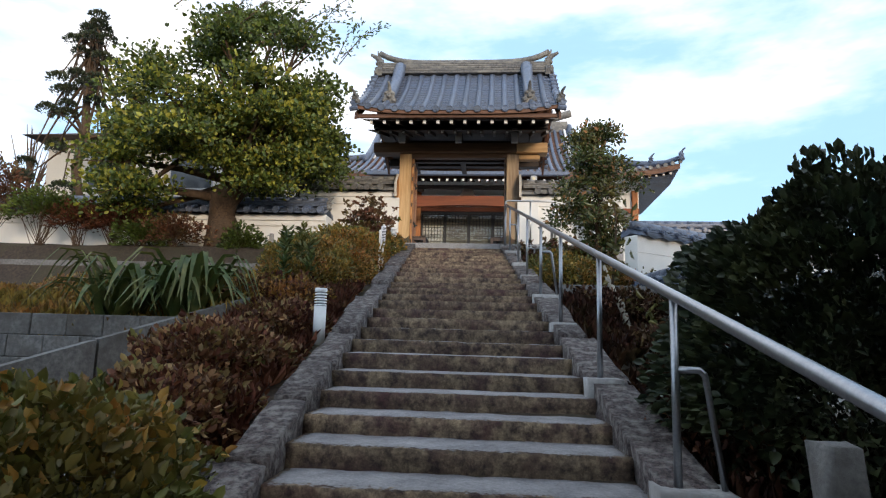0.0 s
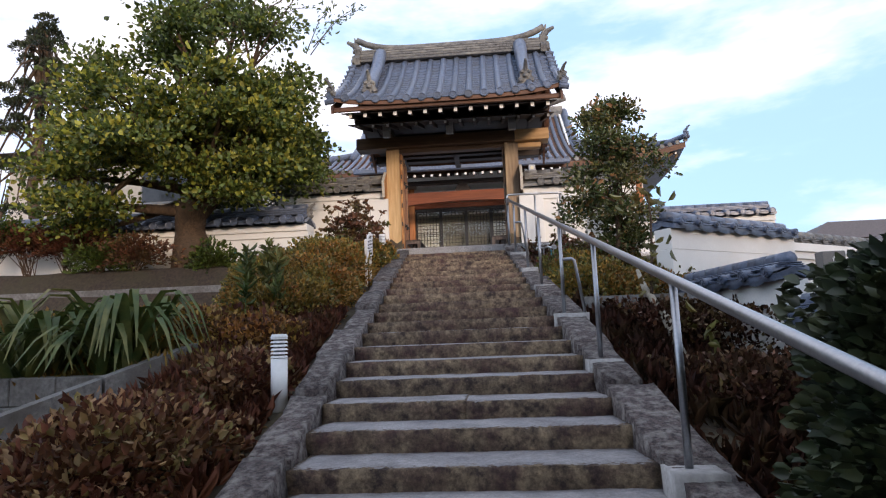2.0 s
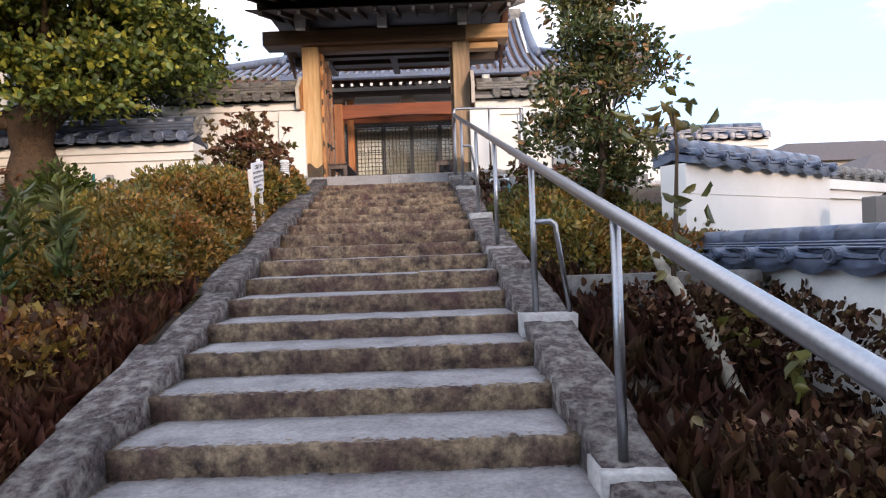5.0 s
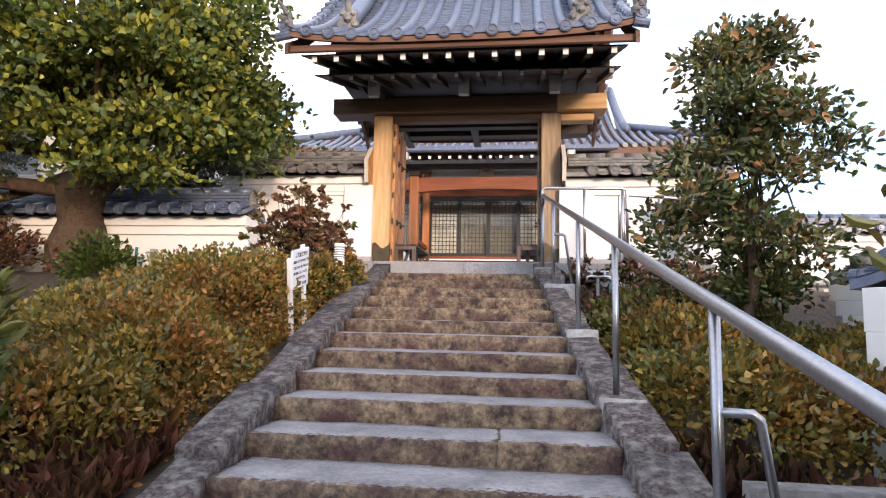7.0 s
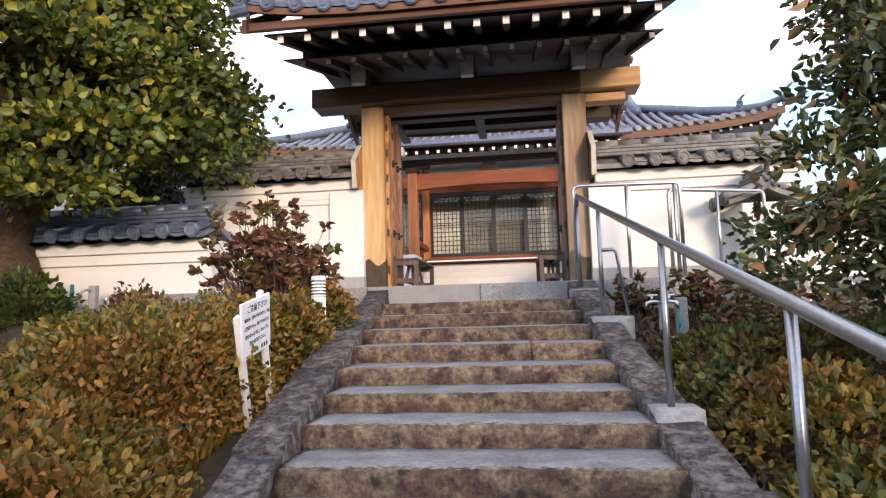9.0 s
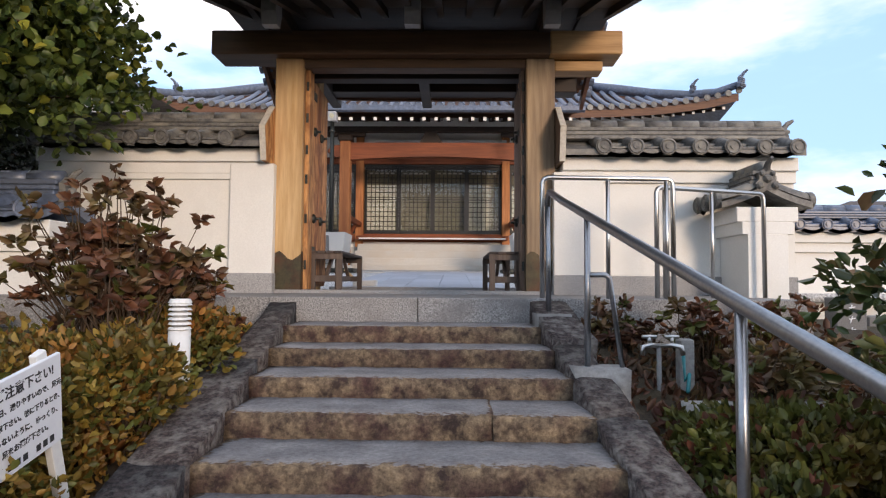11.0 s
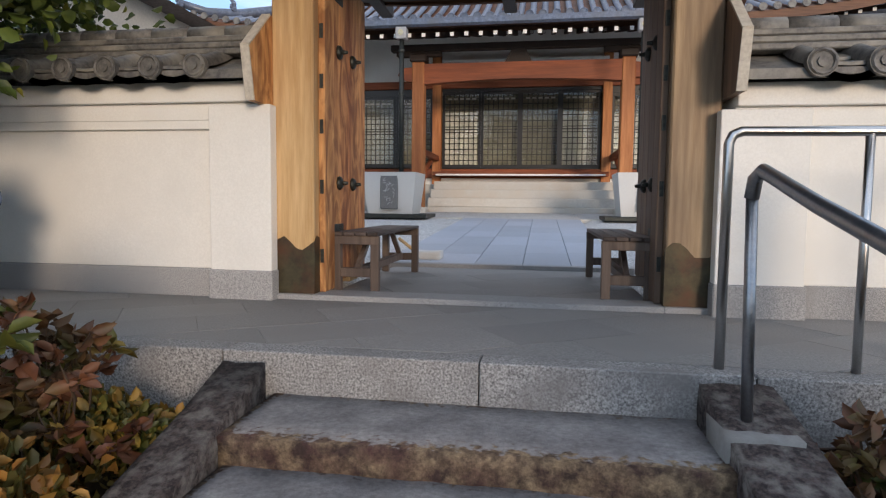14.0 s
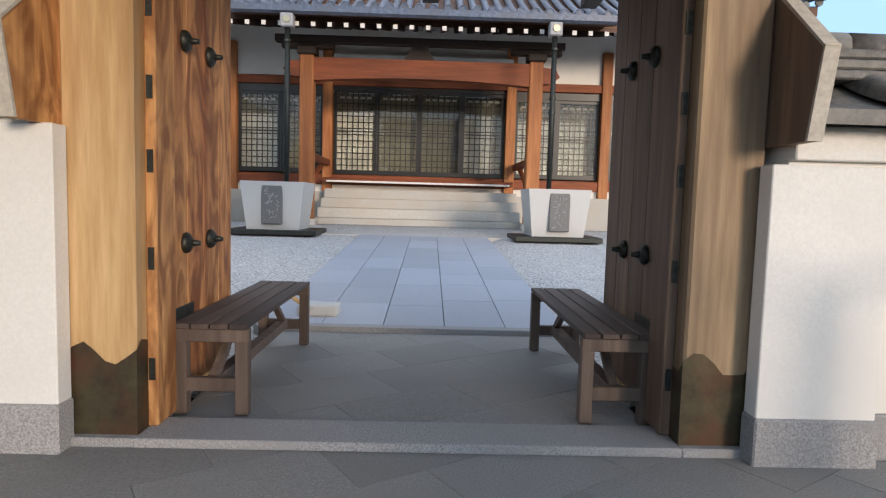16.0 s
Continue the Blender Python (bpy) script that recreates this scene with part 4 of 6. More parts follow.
def build_walls():
    wl_ = plaster_wall("wall_gate_left", "white plaster wall on granite plinth with grey tile roof beside the gate", -4.0, -1.558, -0.02, 0.34, -0.4, 1.52, ends=(True, False), last=0.36)
    part("pilaster_plinth", box(-1.93, -1.45, -0.14, -0.02, -0.05, 0.205, 0.008), M["granite"], wl_)
    part("pilaster", box(-1.92, -1.46, -0.12, -0.02, 0.2, 1.36, 0.005), M["plaster"], wl_)
    part("wall_return", box(-1.556, -1.50, 0.0, 0.3, 0.2, 1.25), M["plaster"], wl_)
    part("panel_lintel", box(-4.0, -1.92, -0.06, -0.02, 1.2, 1.28, 0.004), M["plaster"], wl_)
    wr = plaster_wall("wall_gate_right", "white plaster wall on granite plinth with round-capped grey tile roof", 1.563, 4.0, -0.02, 0.34, -0.4, 1.44, ends=(False, True), first=0.39)
    part("pilaster_plinth", box(1.46, 2.0, -0.14, -0.02, -0.05, 0.205, 0.008), M["granite"], wr)
    part("pilaster", box(1.47, 1.99, -0.12, -0.02, 0.2, 1.28, 0.005), M["plaster"], wr)
    part("wall_return", box(1.506, 1.561, 0.0, 0.3, 0.2, 1.17), M["plaster"], wr)
    # wing wall towards the garden
    ow = plaster_wall("wall_wing_right", "short white plaster wing wall with tile roof and demon-face tile", 0.02, 0.62, 3.22, 0.38, -0.9, 0.86, base=0.0, ends=(False, True))
    ow.matrix_world = pose(0, 0, 0, 0, 0, -90)
    # long walls lower on the slope
    plaster_wall("wall_long_left", "long low white plaster wall with dark tile roof among shrubs", -16.0, -2.9, -1.38, 0.3, -1.0, 0.62, base=0.0, ends=(False, True), old=False)
    plaster_wall("wall_long_right", "long low white wall with tile roof beyond the gate wall", 4.2, 7.4, 1.2, 0.3, -2.0, 0.78, base=0.0, ends=(False, False), old=False, rise=0.7)
    gw = plaster_wall("wall_garden_right", "short white garden wall with blue-grey tile roof", 0.0, 2.65, 0.0, 0.24, -2.6, -0.52, base=0.0, ends=(False, False), old=False, rise=0.3, corbel=False)
    gw.matrix_world = pose(3.0, -5.72, 0, 0, 0, 35)
    gf = plaster_wall("wall_garden_far", "long white garden wall with round-capped tile roof", -0.6, 12.0, 0.0, 0.24, -3.0, -0.40, base=0.0, ends=(False, False), rise=0.35)
    gf.matrix_world = pose(4.1, -3.9, 0, 0, 0, 35)
    # low walls stepping down beside the bank
    lw = plaster_wall("wall_low_right", "low shaded plaster wall with wavy dark tile roof", 0.0, 2.05, 0.0, 0.20, -3.4, -1.36, base=0.0, ends=(False, False), old=False, rise=0.35, corbel=False)
    lw.matrix_world = pose(2.99, -5.85, 0, 0, 0, -81.5)
    ls = plaster_wall("wall_step_right", "lower plaster wall stepping down the slope with dark tile roof", 0.0, 1.9, 0.0, 0.20, -3.8, -1.74, base=0.0, ends=(False, False), old=False, rise=0.35, corbel=False)
    ls.matrix_world = pose(3.30, -7.92, 0, 0, 0, -81.5)
    rt = thing("retaining_wall", label="grey concrete retaining wall under the low wall", category="retaining wall", kind="structure")
    part("face", box(-16.0, -2.6, -2.75, -2.55, -2.4, -0.68, 0.01), M["old_concrete"], rt)


# ---- temple hall ----
HX = -0.27


def court_z(y):
    return 0.02 + 0.045 * max(0.0, y - 2.3)


def build_court():
    ct = thing("court_path", label="granite path of long slabs across the court, coloured blue-grey for skylight", category="path", kind="structure")
    part("edge_kerb", box(-1.35, 1.35, 2.28, 2.4, -0.3, 0.045, 0.005), M["granite"], ct)
    rnd = random.Random(3)
    xs = [-1.34 + 2.58 * k / 5 for k in range(6)]
    for k in range(5):
        y = 2.405
        while y < 9.6:
            ln = rnd.uniform(0.7, 1.3)
            y1 = min(y + ln, 9.6)
            bm = prism([(y + 0.004, court_z(y) - 0.06), (y1 - 0.004, court_z(y1) - 0.06), (y1 - 0.004, court_z(y1) + 0.012), (y + 0.004, court_z(y) + 0.012)], xs[k] + 0.004, xs[k + 1] - 0.004, "x")
            part("slab", bm, M["court_slab"], ct)
            y = y1
    gv = bmesh.new()
    rows = [[(x, y, court_z(y) - 0.005 + 0.012 * noise.noise(Vector((x * 4, y * 4, 1)))) for x in [-9 + 0.3 * i for i in range(61)]] for y in [1.0 + 0.3 * i for i in range(38)]]
    sheet([[(x, y, z if abs(x) > 1.3 or y > 9.7 else z - 0.1) for x, y, z in r] for r in rows], gv, 0.1)
    ob = part("gravel_court", gv, M["gravel"], smooth=True)
    tagged(ob, "pale white gravel covering the temple court", "gravel", kind="structure")
    ap = thing("court_apron", label="pale stone apron before the hall steps", category="paving", kind="structure")
    part("slab", box(-5.5, 5.0, 9.62, 12.1, 0.1, 0.36, 0.01), M["hall_step"], ap)


def lattice_window(parent, x0, x1, z0, z1, y, leaves_n, bright=()):
    """Sliding window leaves: frames, mid rails, glass and a fine lattice in front of the paper_screen. Leaves in bright
    get a pale sheet standing for reflections.
    """
    w = (x1 - x0) / leaves_n
    for k in range(leaves_n):
        a, b = x0 + k * w, x0 + (k + 1) * w
        fr = bmesh.new()
        t = 0.075
        yy = y + (0.03 if k % 2 else 0.0)
        for bx in ((a, a + t, z0, z1), (b - t, b, z0, z1), (a + t, b - t, z0, z0 + t * 1.6), (a + t, b - t, z1 - t * 1.4, z1), (a + t, b - t, z0 + (z1 - z0) * 0.5, z0 + (z1 - z0) * 0.5 + 0.03)):
            box(bx[0], bx[1], yy - 0.025, yy + 0.025, bx[2], bx[3], 0.0, fr)
        leaf = part("window_leaf", fr, M["black_frame"], parent)
        lt = bmesh.new()
        nx, nz = 7, 13
        for i in range(1, nx):
            x = a + t + (w - 2 * t) * i / nx
            box(x - 0.014, x + 0.014, yy - 0.022, yy - 0.010, z0 + 0.08, z1 - 0.06, 0.0, lt)
        for i in range(1, nz):
            z = z0 + 0.08 + (z1 - z0 - 0.14) * i / nz
            box(a + t, b - t, yy - 0.020, yy - 0.008, z - 0.013, z + 0.013, 0.0, lt)
        part("lattice", lt, M["black_frame"], leaf)
        gl = part("pane", box(a + t, b - t, yy - 0.004, yy + 0.002, z0 + 0.08, z1 - 0.06), M["glass"], leaf)
        gl.visible_shadow = False
        # pale sheet behind the pane puts the mirrored gate and sky into colour
        if k in bright:
            part("paper_blind", box(a + t, a + t + (w - 2 * t) * (0.75 if k else 0.95), yy + 0.06, yy + 0.07, z0 + 0.1, z1 - 0.62), M["pane_gleam"], leaf, "pale sheet standing for the reflection in the pane")
        slot = w - 2 * t
        # pale slots put the transom's bright row into colour
        for i in range(5):
            part("transom_light", box(a + t + slot * (0.08 + 0.18 * i), a + t + slot * (0.20 + 0.18 * i), yy - 0.030, yy - 0.0255, z1 - 0.26, z1 - 0.21), M["pane_gleam"], leaf)


def build_hall():
    h = thing("temple_hall", label="temple hall with orange wooden porch, dark sliding windows and tiled roof", category="temple")
    wy = 14.3
    # walls and floor platform
    part("platform", box(-9.0, 8.6, 13.6, 26.0, 0.0, 1.25, 0.01), M["hall_step"], h)
    part("sill_beam", box(-8.2, 7.8, 14.1, 14.4, 1.45, 1.72, 0.01), M["red_wood"], h)
    part("under_board", box(-8.2, 7.8, 14.2, 14.35, 1.2, 1.45), M["plaster"], h)
    part("porch_sill", box(-2.8, 2.25, 13.55, 14.1, 1.50, 1.62, 0.01), M["red_wood"], h)
    part("pale_sill", box(-2.7, 2.15, 13.50, 13.56, 1.50, 1.55, 0.004), M["white_paint"], h)
    part("head_beam", box(-8.2, 7.8, 14.1, 14.45, 4.12, 4.34, 0.01), M["red_wood"], h)
    part("upper_wall", box(-8.2, 7.8, 14.2, 14.4, 4.34, 5.9), M["plaster"], h)
    part("back_wall", box(-8.2, 7.8, 22.0, 22.2, 1.2, 6.0), M["plaster"], h)
    part("floor", box(-8.0, 7.6, 14.45, 22.0, 1.25, 1.45), M["brown_wood"], h)
    for s, x in ((-1, -8.2), (1, 7.7)):
        part("side_wall", box(x, x + 0.15, 14.4, 22.0, 1.2, 6.0), M["plaster"], h)
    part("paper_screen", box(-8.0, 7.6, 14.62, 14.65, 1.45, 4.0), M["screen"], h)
    for x in (-8.1, -5.35, -2.78, 2.2, 4.8, 7.6):
        part("wall_post", box(x - 0.13, x + 0.13, 14.05, 14.33, 1.25, 5.2, 0.01), M["red_post"], h)
    win = part("centre_window", box(-2.64, 2.06, 14.2, 14.3, 4.03, 4.12), M["black_frame"], h)
    lattice_window(win, -2.62, 2.04, 1.74, 4.05, 14.25, 4, (0, 3))
    for a, b in ((-5.22, -2.92), (2.34, 4.66), (-7.95, -5.5), (4.95, 7.45)):
        sw = part("side_window", box(a, b, 14.2, 14.3, 3.92, 4.12), M["black_frame"], h)
        lattice_window(sw, a, b, 1.76, 3.94, 14.25, 2, (0,) if a < 0 else (0, 1))
    # porch
    for x in (-2.86, 2.45):
        p = part("porch_post", box(x - 0.16, x + 0.16, 11.65, 11.97, 0.55, 4.35, 0.02), M["red_post"], h)
        part("post_base", box(x - 0.24, x + 0.24, 11.57, 12.05, 0.3, 0.58, 0.03), M["hall_step"], p)
        part("beam_nose", prism([(x, 3.85), (x, 4.25), (x + math.copysign(0.45, x), 4.2), (x + math.copysign(0.55, x), 4.02), (x + math.copysign(0.3, x), 3.86)], 11.70, 11.92, "y"), M["red_wood"], h)
        part("bearing_block", box(x - 0.22, x + 0.22, 11.6, 12.02, 4.35, 4.55, 0.03), M["dark_wood"], h)
        part("bracket", box(x - 0.6, x + 0.6, 11.72, 11.9, 4.5, 4.66, 0.03), M["dark_wood"], h)
        part("side_rail", box(x - math.copysign(0.10, x) - 0.07, x - math.copysign(0.10, x) + 0.07, 11.97, 14.1, 1.95, 2.12, 0.02), M["red_wood"], h)
        part("stair_rail", tube([(x - math.copysign(0.02, x), 14.0, 2.1), (x - math.copysign(0.02, x), 12.6, 1.6), (x - math.copysign(0.02, x), 12.0, 0.9)], 0.07, 8), M["red_wood"], h)
    bm = bmesh.new()
    arch = [(f, 3.78 + 0.10 * (1 - (2 * f - 1) ** 2)) for f in [q / 8 for q in range(9)]]
    prism([(-2.7 + 5.0 * f, z) for f, z in arch] + [(2.3, 4.30), (-2.7, 4.30)], 11.68, 11.94, "y", bm)
    part("rainbow_beam", bm, M["red_wood"], h)
    part("frog_strut", prism([(HX - 0.35, 4.3), (HX + 0.35, 4.3), (HX + 0.16, 4.66), (HX - 0.16, 4.66)], 11.72, 11.88, "y"), M["dark_wood"], h)
    part("porch_purlin", box(-3.6, 3.1, 11.68, 11.92, 4.64, 4.80, 0.01), M["dark_wood"], h)
    part("porch_white_panel", box(-2.6, 2.2, 13.9, 13.95, 4.36, 4.9), M["plaster"], h)
    # hall steps
    for k in range(4):
        y0 = 12.05 + k * 0.38
        part("hall_step", box(-2.75 + 0.02 * k, 2.3, y0, 14.1, 0.36 + k * 0.24, 0.6 + k * 0.24, 0.012), M["hall_step"], h)
    # porch roof
    pc = sag((15.6, 7.0), (10.25, 5.02), 0.32, 8)
    rows = [[(x, y, z - 0.05) for x in (-4.6, 4.05)] for y, z in pc]
    part("porch_deck", sheet(rows, None, 0.1), M["brown_wood"], h)
    tile_rows(h, -4.5, 3.95, pc, 28, r=0.085)
    part("gutter", prism([(10.12, 4.98), (10.12, 4.86), (10.22, 4.82), (10.32, 4.86), (10.32, 4.98), (10.30, 4.98), (10.30, 4.87), (10.14, 4.87), (10.14, 4.98)], -4.6, 4.05, "x"), M["tile"], h)
    for k in range(24):
        x = -4.2 + 7.9 * k / 23
        rf = part("porch_rafter", prism([(10.45, 4.64), (10.45, 4.75), (13.6, 5.6), (13.6, 5.45)], x - 0.05, x + 0.05, "x"), M["dark_wood"], h)
        part("rafter_end", box(x - 0.045, x + 0.045, 10.435, 10.448, 4.65, 4.74), M["white_paint"], rf, "white-painted rafter end")
    # main roof: front slope with upswept corners
    ec, half = HX, 9.35

    def up(x):
        return 0.55 * (abs(x - ec) / half) ** 5
    mc = sag((18.5, 9.9), (11.9, 5.42), 0.55, 9)
    cols = [-1 + 2 * q / 24 for q in range(25)]
    rows = []
    for k, (y, z) in enumerate(mc):
        f = k / 8
        wid = half * 0.56 if f < 0.5 else half * (0.56 + 0.44 * (2 * f - 1))
        rows.append([(ec + wid * c, y, z - 0.08 + up(ec + wid * c) * f ** 3) for c in cols])
    part("main_deck", sheet(rows, None, 0.22), M["brown_wood"], h)
    n = 58
    for i in range(n + 1):
        c = -1 + 2 * i / n
        bm = bmesh.new()
        prev = None
        for k, (y, z) in enumerate(mc):
            f = k / 8
            x = ec + half * c
            lim = half * 0.56 if f < 0.5 else half * (0.56 + 0.44 * (2 * f - 1))
            if abs(x - ec) > lim + 0.05:
                continue
            zz = z + up(x) * f ** 3
            ring = [bm.verts.new((x + 0.085 * math.cos(a), y, zz + 0.09 * math.sin(a))) for a in [math.pi * q / 4 for q in range(5)]]
            if prev:
                for q in range(4):
                    bm.faces.new((prev[q], prev[q + 1], ring[q + 1], ring[q]))
            prev = ring
        part("barrel_tiles", bm, M["tile"], h, smooth=True)
        x = ec + half * c
        part("eave_cap", disc((x, 11.87, 5.43 + up(x)), 0.095, 0.05, "y", 10), M["tile_old"], h)
        xr = ec + (half - 0.35) * c
        rf = part("main_rafter", prism([(12.15, 5.10 + up(xr) * 0.8), (12.15, 5.20 + up(xr) * 0.8), (14.2, 5.95 + up(xr) * 0.3), (14.2, 5.85 + up(xr) * 0.3)], xr - 0.045, xr + 0.045, "x"), M["dark_wood"], h)
        part("rafter_end", box(xr - 0.042, xr + 0.042, 12.135, 12.148, 5.11 + up(xr) * 0.8, 5.19 + up(xr) * 0.8), M["white_paint"], rf, "white-painted rafter end")
    # side slopes
    for s in (-1, 1):
        rows = [[(ec + s * half, 11.9, 5.9), (ec + s * half, 13.5, 5.5), (ec + s * half, 19, 5.3), (ec + s * half, 25, 5.9)],
                [(ec + s * half * 0.78, 13.6, 6.35), (ec + s * half * 0.78, 15, 6.35), (ec + s * half * 0.78, 19, 6.3), (ec + s * half * 0.78, 23, 6.4)],
                [(ec + s * half * 0.56, 15.2, 7.1), (ec + s * half * 0.56, 17, 7.3), (ec + s * half * 0.56, 19, 7.3), (ec + s * half * 0.56, 21.8, 7.3)]]
        part("side_slope", sheet(rows, None, 0.15), M["tile"], h)
        part("gable_wall", prism([(15.2, 7.1), (18.5, 10.0), (21.8, 7.1)], ec + s * half * 0.54 - 0.05, ec + s * half * 0.54 + 0.05, "x"), M["plaster"], h)
        # corner ridge running to the upswept tip, and the verge above it
        hip = [(ec + s * half * 0.56, 15.2, 7.2), (ec + s * half * 0.67, 14.4, 6.82), (ec + s * half * 0.78, 13.6, 6.42), (ec + s * half * 0.88, 12.9, 6.14), (ec + s * half * 0.95, 12.3, 6.05), (ec + s * half * 1.01, 11.75, 6.18)]
        part("hip_ridge", tube(hip, [0.17, 0.17, 0.16, 0.15, 0.13, 0.1], 9), M["tile"], h, smooth=True)
        verge = [(ec + s * half * 0.57, y, z + 0.12) for y, z in mc[:6]]
        part("verge_ridge", tube(verge, 0.17, 9), M["tile"], h, smooth=True)
        ridge_end(h, (ec + s * half * 1.0, 11.75, 6.02), s * 0.8, 0.95, M["tile"])
        ridge_end(h, (ec + s * half * 0.89, 12.8, 6.15), s * 0.8, 0.85, M["tile"])
    bm = bmesh.new()
    tube([(ec + half * 0.58 * f, 18.5, 10.3 + 0.5 * abs(f) ** 4) for f in [-1 + q / 8 for q in range(17)]], 0.22, 8, bm)
    part("main_ridge", bm, M["tile_old"], h, smooth=True)
    part("main_ridge_base", box(ec - half * 0.56, ec + half * 0.56, 18.25, 18.75, 9.6, 10.25, 0.03), M["tile_old"], h)
    rows = [[(ec + half * 0.56 * c, 18.5, 9.85) for c in (-1, 1)], [(ec + half * c, 25.2, 5.4) for c in (-1, 1)]]
    part("rear_slope", sheet(rows, None, 0.15), M["tile"], h)


def build_planters():
    for i, x in enumerate((-2.95, 2.55)):
        p = thing("stone_planter", (x, 9.55, court_z(9.55)), "white stone rain basin with carved panel under the gutter pole", "basin", "rain basins")
        part("slab_foot", box(-0.85, 0.85, -0.62, 0.62, 0.0, 0.10, 0.015), M["iron"], p, "black granite foot slab")
        bm = bmesh.new()
        for a, b in ((0.10, 1.02),):
            q = [(-0.54, -0.5), (0.54, -0.5), (0.54, 0.5), (-0.54, 0.5)]
            lo = [bm.verts.new((u * 0.93, v * 0.93, a)) for u, v in q]
            hi = [bm.verts.new((u * 1.12, v * 1.12, b)) for u, v in q]
            inn = [bm.verts.new((u * 0.95, v * 0.95, b)) for u, v in q]
            bot = [bm.verts.new((u * 0.9, v * 0.9, 0.7)) for u, v in q]
            for k in range(4):
                n = (k + 1) % 4
                bm.faces.new((lo[k], lo[n], hi[n], hi[k]))
                bm.faces.new((hi[k], hi[n], inn[n], inn[k]))
                bm.faces.new((inn[k], inn[n], bot[n], bot[k]))
            bm.faces.new(bot)
            bm.faces.new(lo[::-1])
        part("basin", bm, M["plant_white"], p)
        pn = part("carved_panel", box(-0.2, 0.2, -0.56, -0.50, 0.2, 0.95, 0.02), M["stone_grey"], p, "grey carved panel with raised characters")
        rnd = random.Random(i)
        for k in range(22):
            x0, z0, a = rnd.uniform(-0.12, 0.12), rnd.uniform(0.27, 0.88), rnd.choice((0.1, 1.5, -0.8, 0.7))
            ux, uz = 0.035 * math.cos(a), 0.035 * math.sin(a)
            part("raised_stroke", tube([(x0 - ux, -0.560, z0 - uz), (x0, -0.564, z0), (x0 + ux, -0.560, z0 + uz)], 0.009, 5), M["gutter"], pn)
        pole = thing("rain_pole", (x, 9.55 + 0.62, court_z(9.55) + 0.9), "dark iron rain pole between gutter and stone basin", "downpipe", "rain poles")
        part("pole", tube([(0, 0, 0), (0, 0, 3.35)], 0.055, 10), M["iron"], pole, smooth=True)
        for z in (0.1, 1.7, 2.0, 3.0):
            part("collar", tube([(0, 0, z), (0, 0, z + 0.05)], 0.075, 10), M["iron"], pole)
        hop = part("hopper", box(-0.13, 0.13, -0.13, 0.13, 3.28, 3.55, 0.02), M["gutter"], pole, "square grey hopper with a flower boss")
        part("flower_boss", disc((0, -0.14, 3.42), 0.07, 0.03, "y", 8), M["brass"], hop)


build_ground()
build_stairs()
build_landing()
build_gate()
build_walls()
build_court()
build_hall()
build_planters()


# ---- plants ----
def shell_points(n, c, r, seed, lump=0.28, freq=2.2, flat=0.0, depth=0.35):
    """Points in the outer skin of a lumpy ellipsoid, and their outward directions."""
    rng = np.random.default_rng(seed)
    d = rng.normal(0, 1, (n, 3))
    d /= np.linalg.norm(d, axis=1, keepdims=True)
    d[:, 2] = np.where(d[:, 2] < -0.35, -d[:, 2], d[:, 2])
    k = np.array([1 + lump * noise.noise(Vector(v) * freq + Vector((seed * 1.7, 0, seed))) + lump * 0.5 * noise.noise(Vector(v) * freq * 2.7 + Vector((0, seed, 0))) for v in d])
    f = 1 - depth * rng.random(n) ** 2
    p = d * (k * f)[:, None] * np.array(r) + np.array(c)
    out = d / np.array(r)
    out /= np.linalg.norm(out, axis=1, keepdims=True)
    out[:, 2] += 0.25
    return p, out


def twigs(c, base, r, n, seed, rad=0.008):
    """Thin bare stems from the foot of a shrub into its crown."""
    rng = random.Random(seed)
    bm = bmesh.new()
    for _ in range(n):
        a, q = rng.uniform(0, 2 * math.pi), rng.uniform(0.3, 0.9)
        e = Vector((c[0] + r[0] * q * math.cos(a), c[1] + r[1] * q * math.sin(a), c[2] + r[2] * rng.uniform(0.1, 0.7)))
        s = Vector((base[0] + rng.uniform(-0.1, 0.1), base[1] + rng.uniform(-0.1, 0.1), base[2]))
        m = (s + e) / 2 + Vector((rng.uniform(-0.1, 0.1), rng.uniform(-0.1, 0.1), 0.08))
        tube([s, m, e], [rad, rad * 0.8, rad * 0.4], 4, bm, cap=False)
    return bm


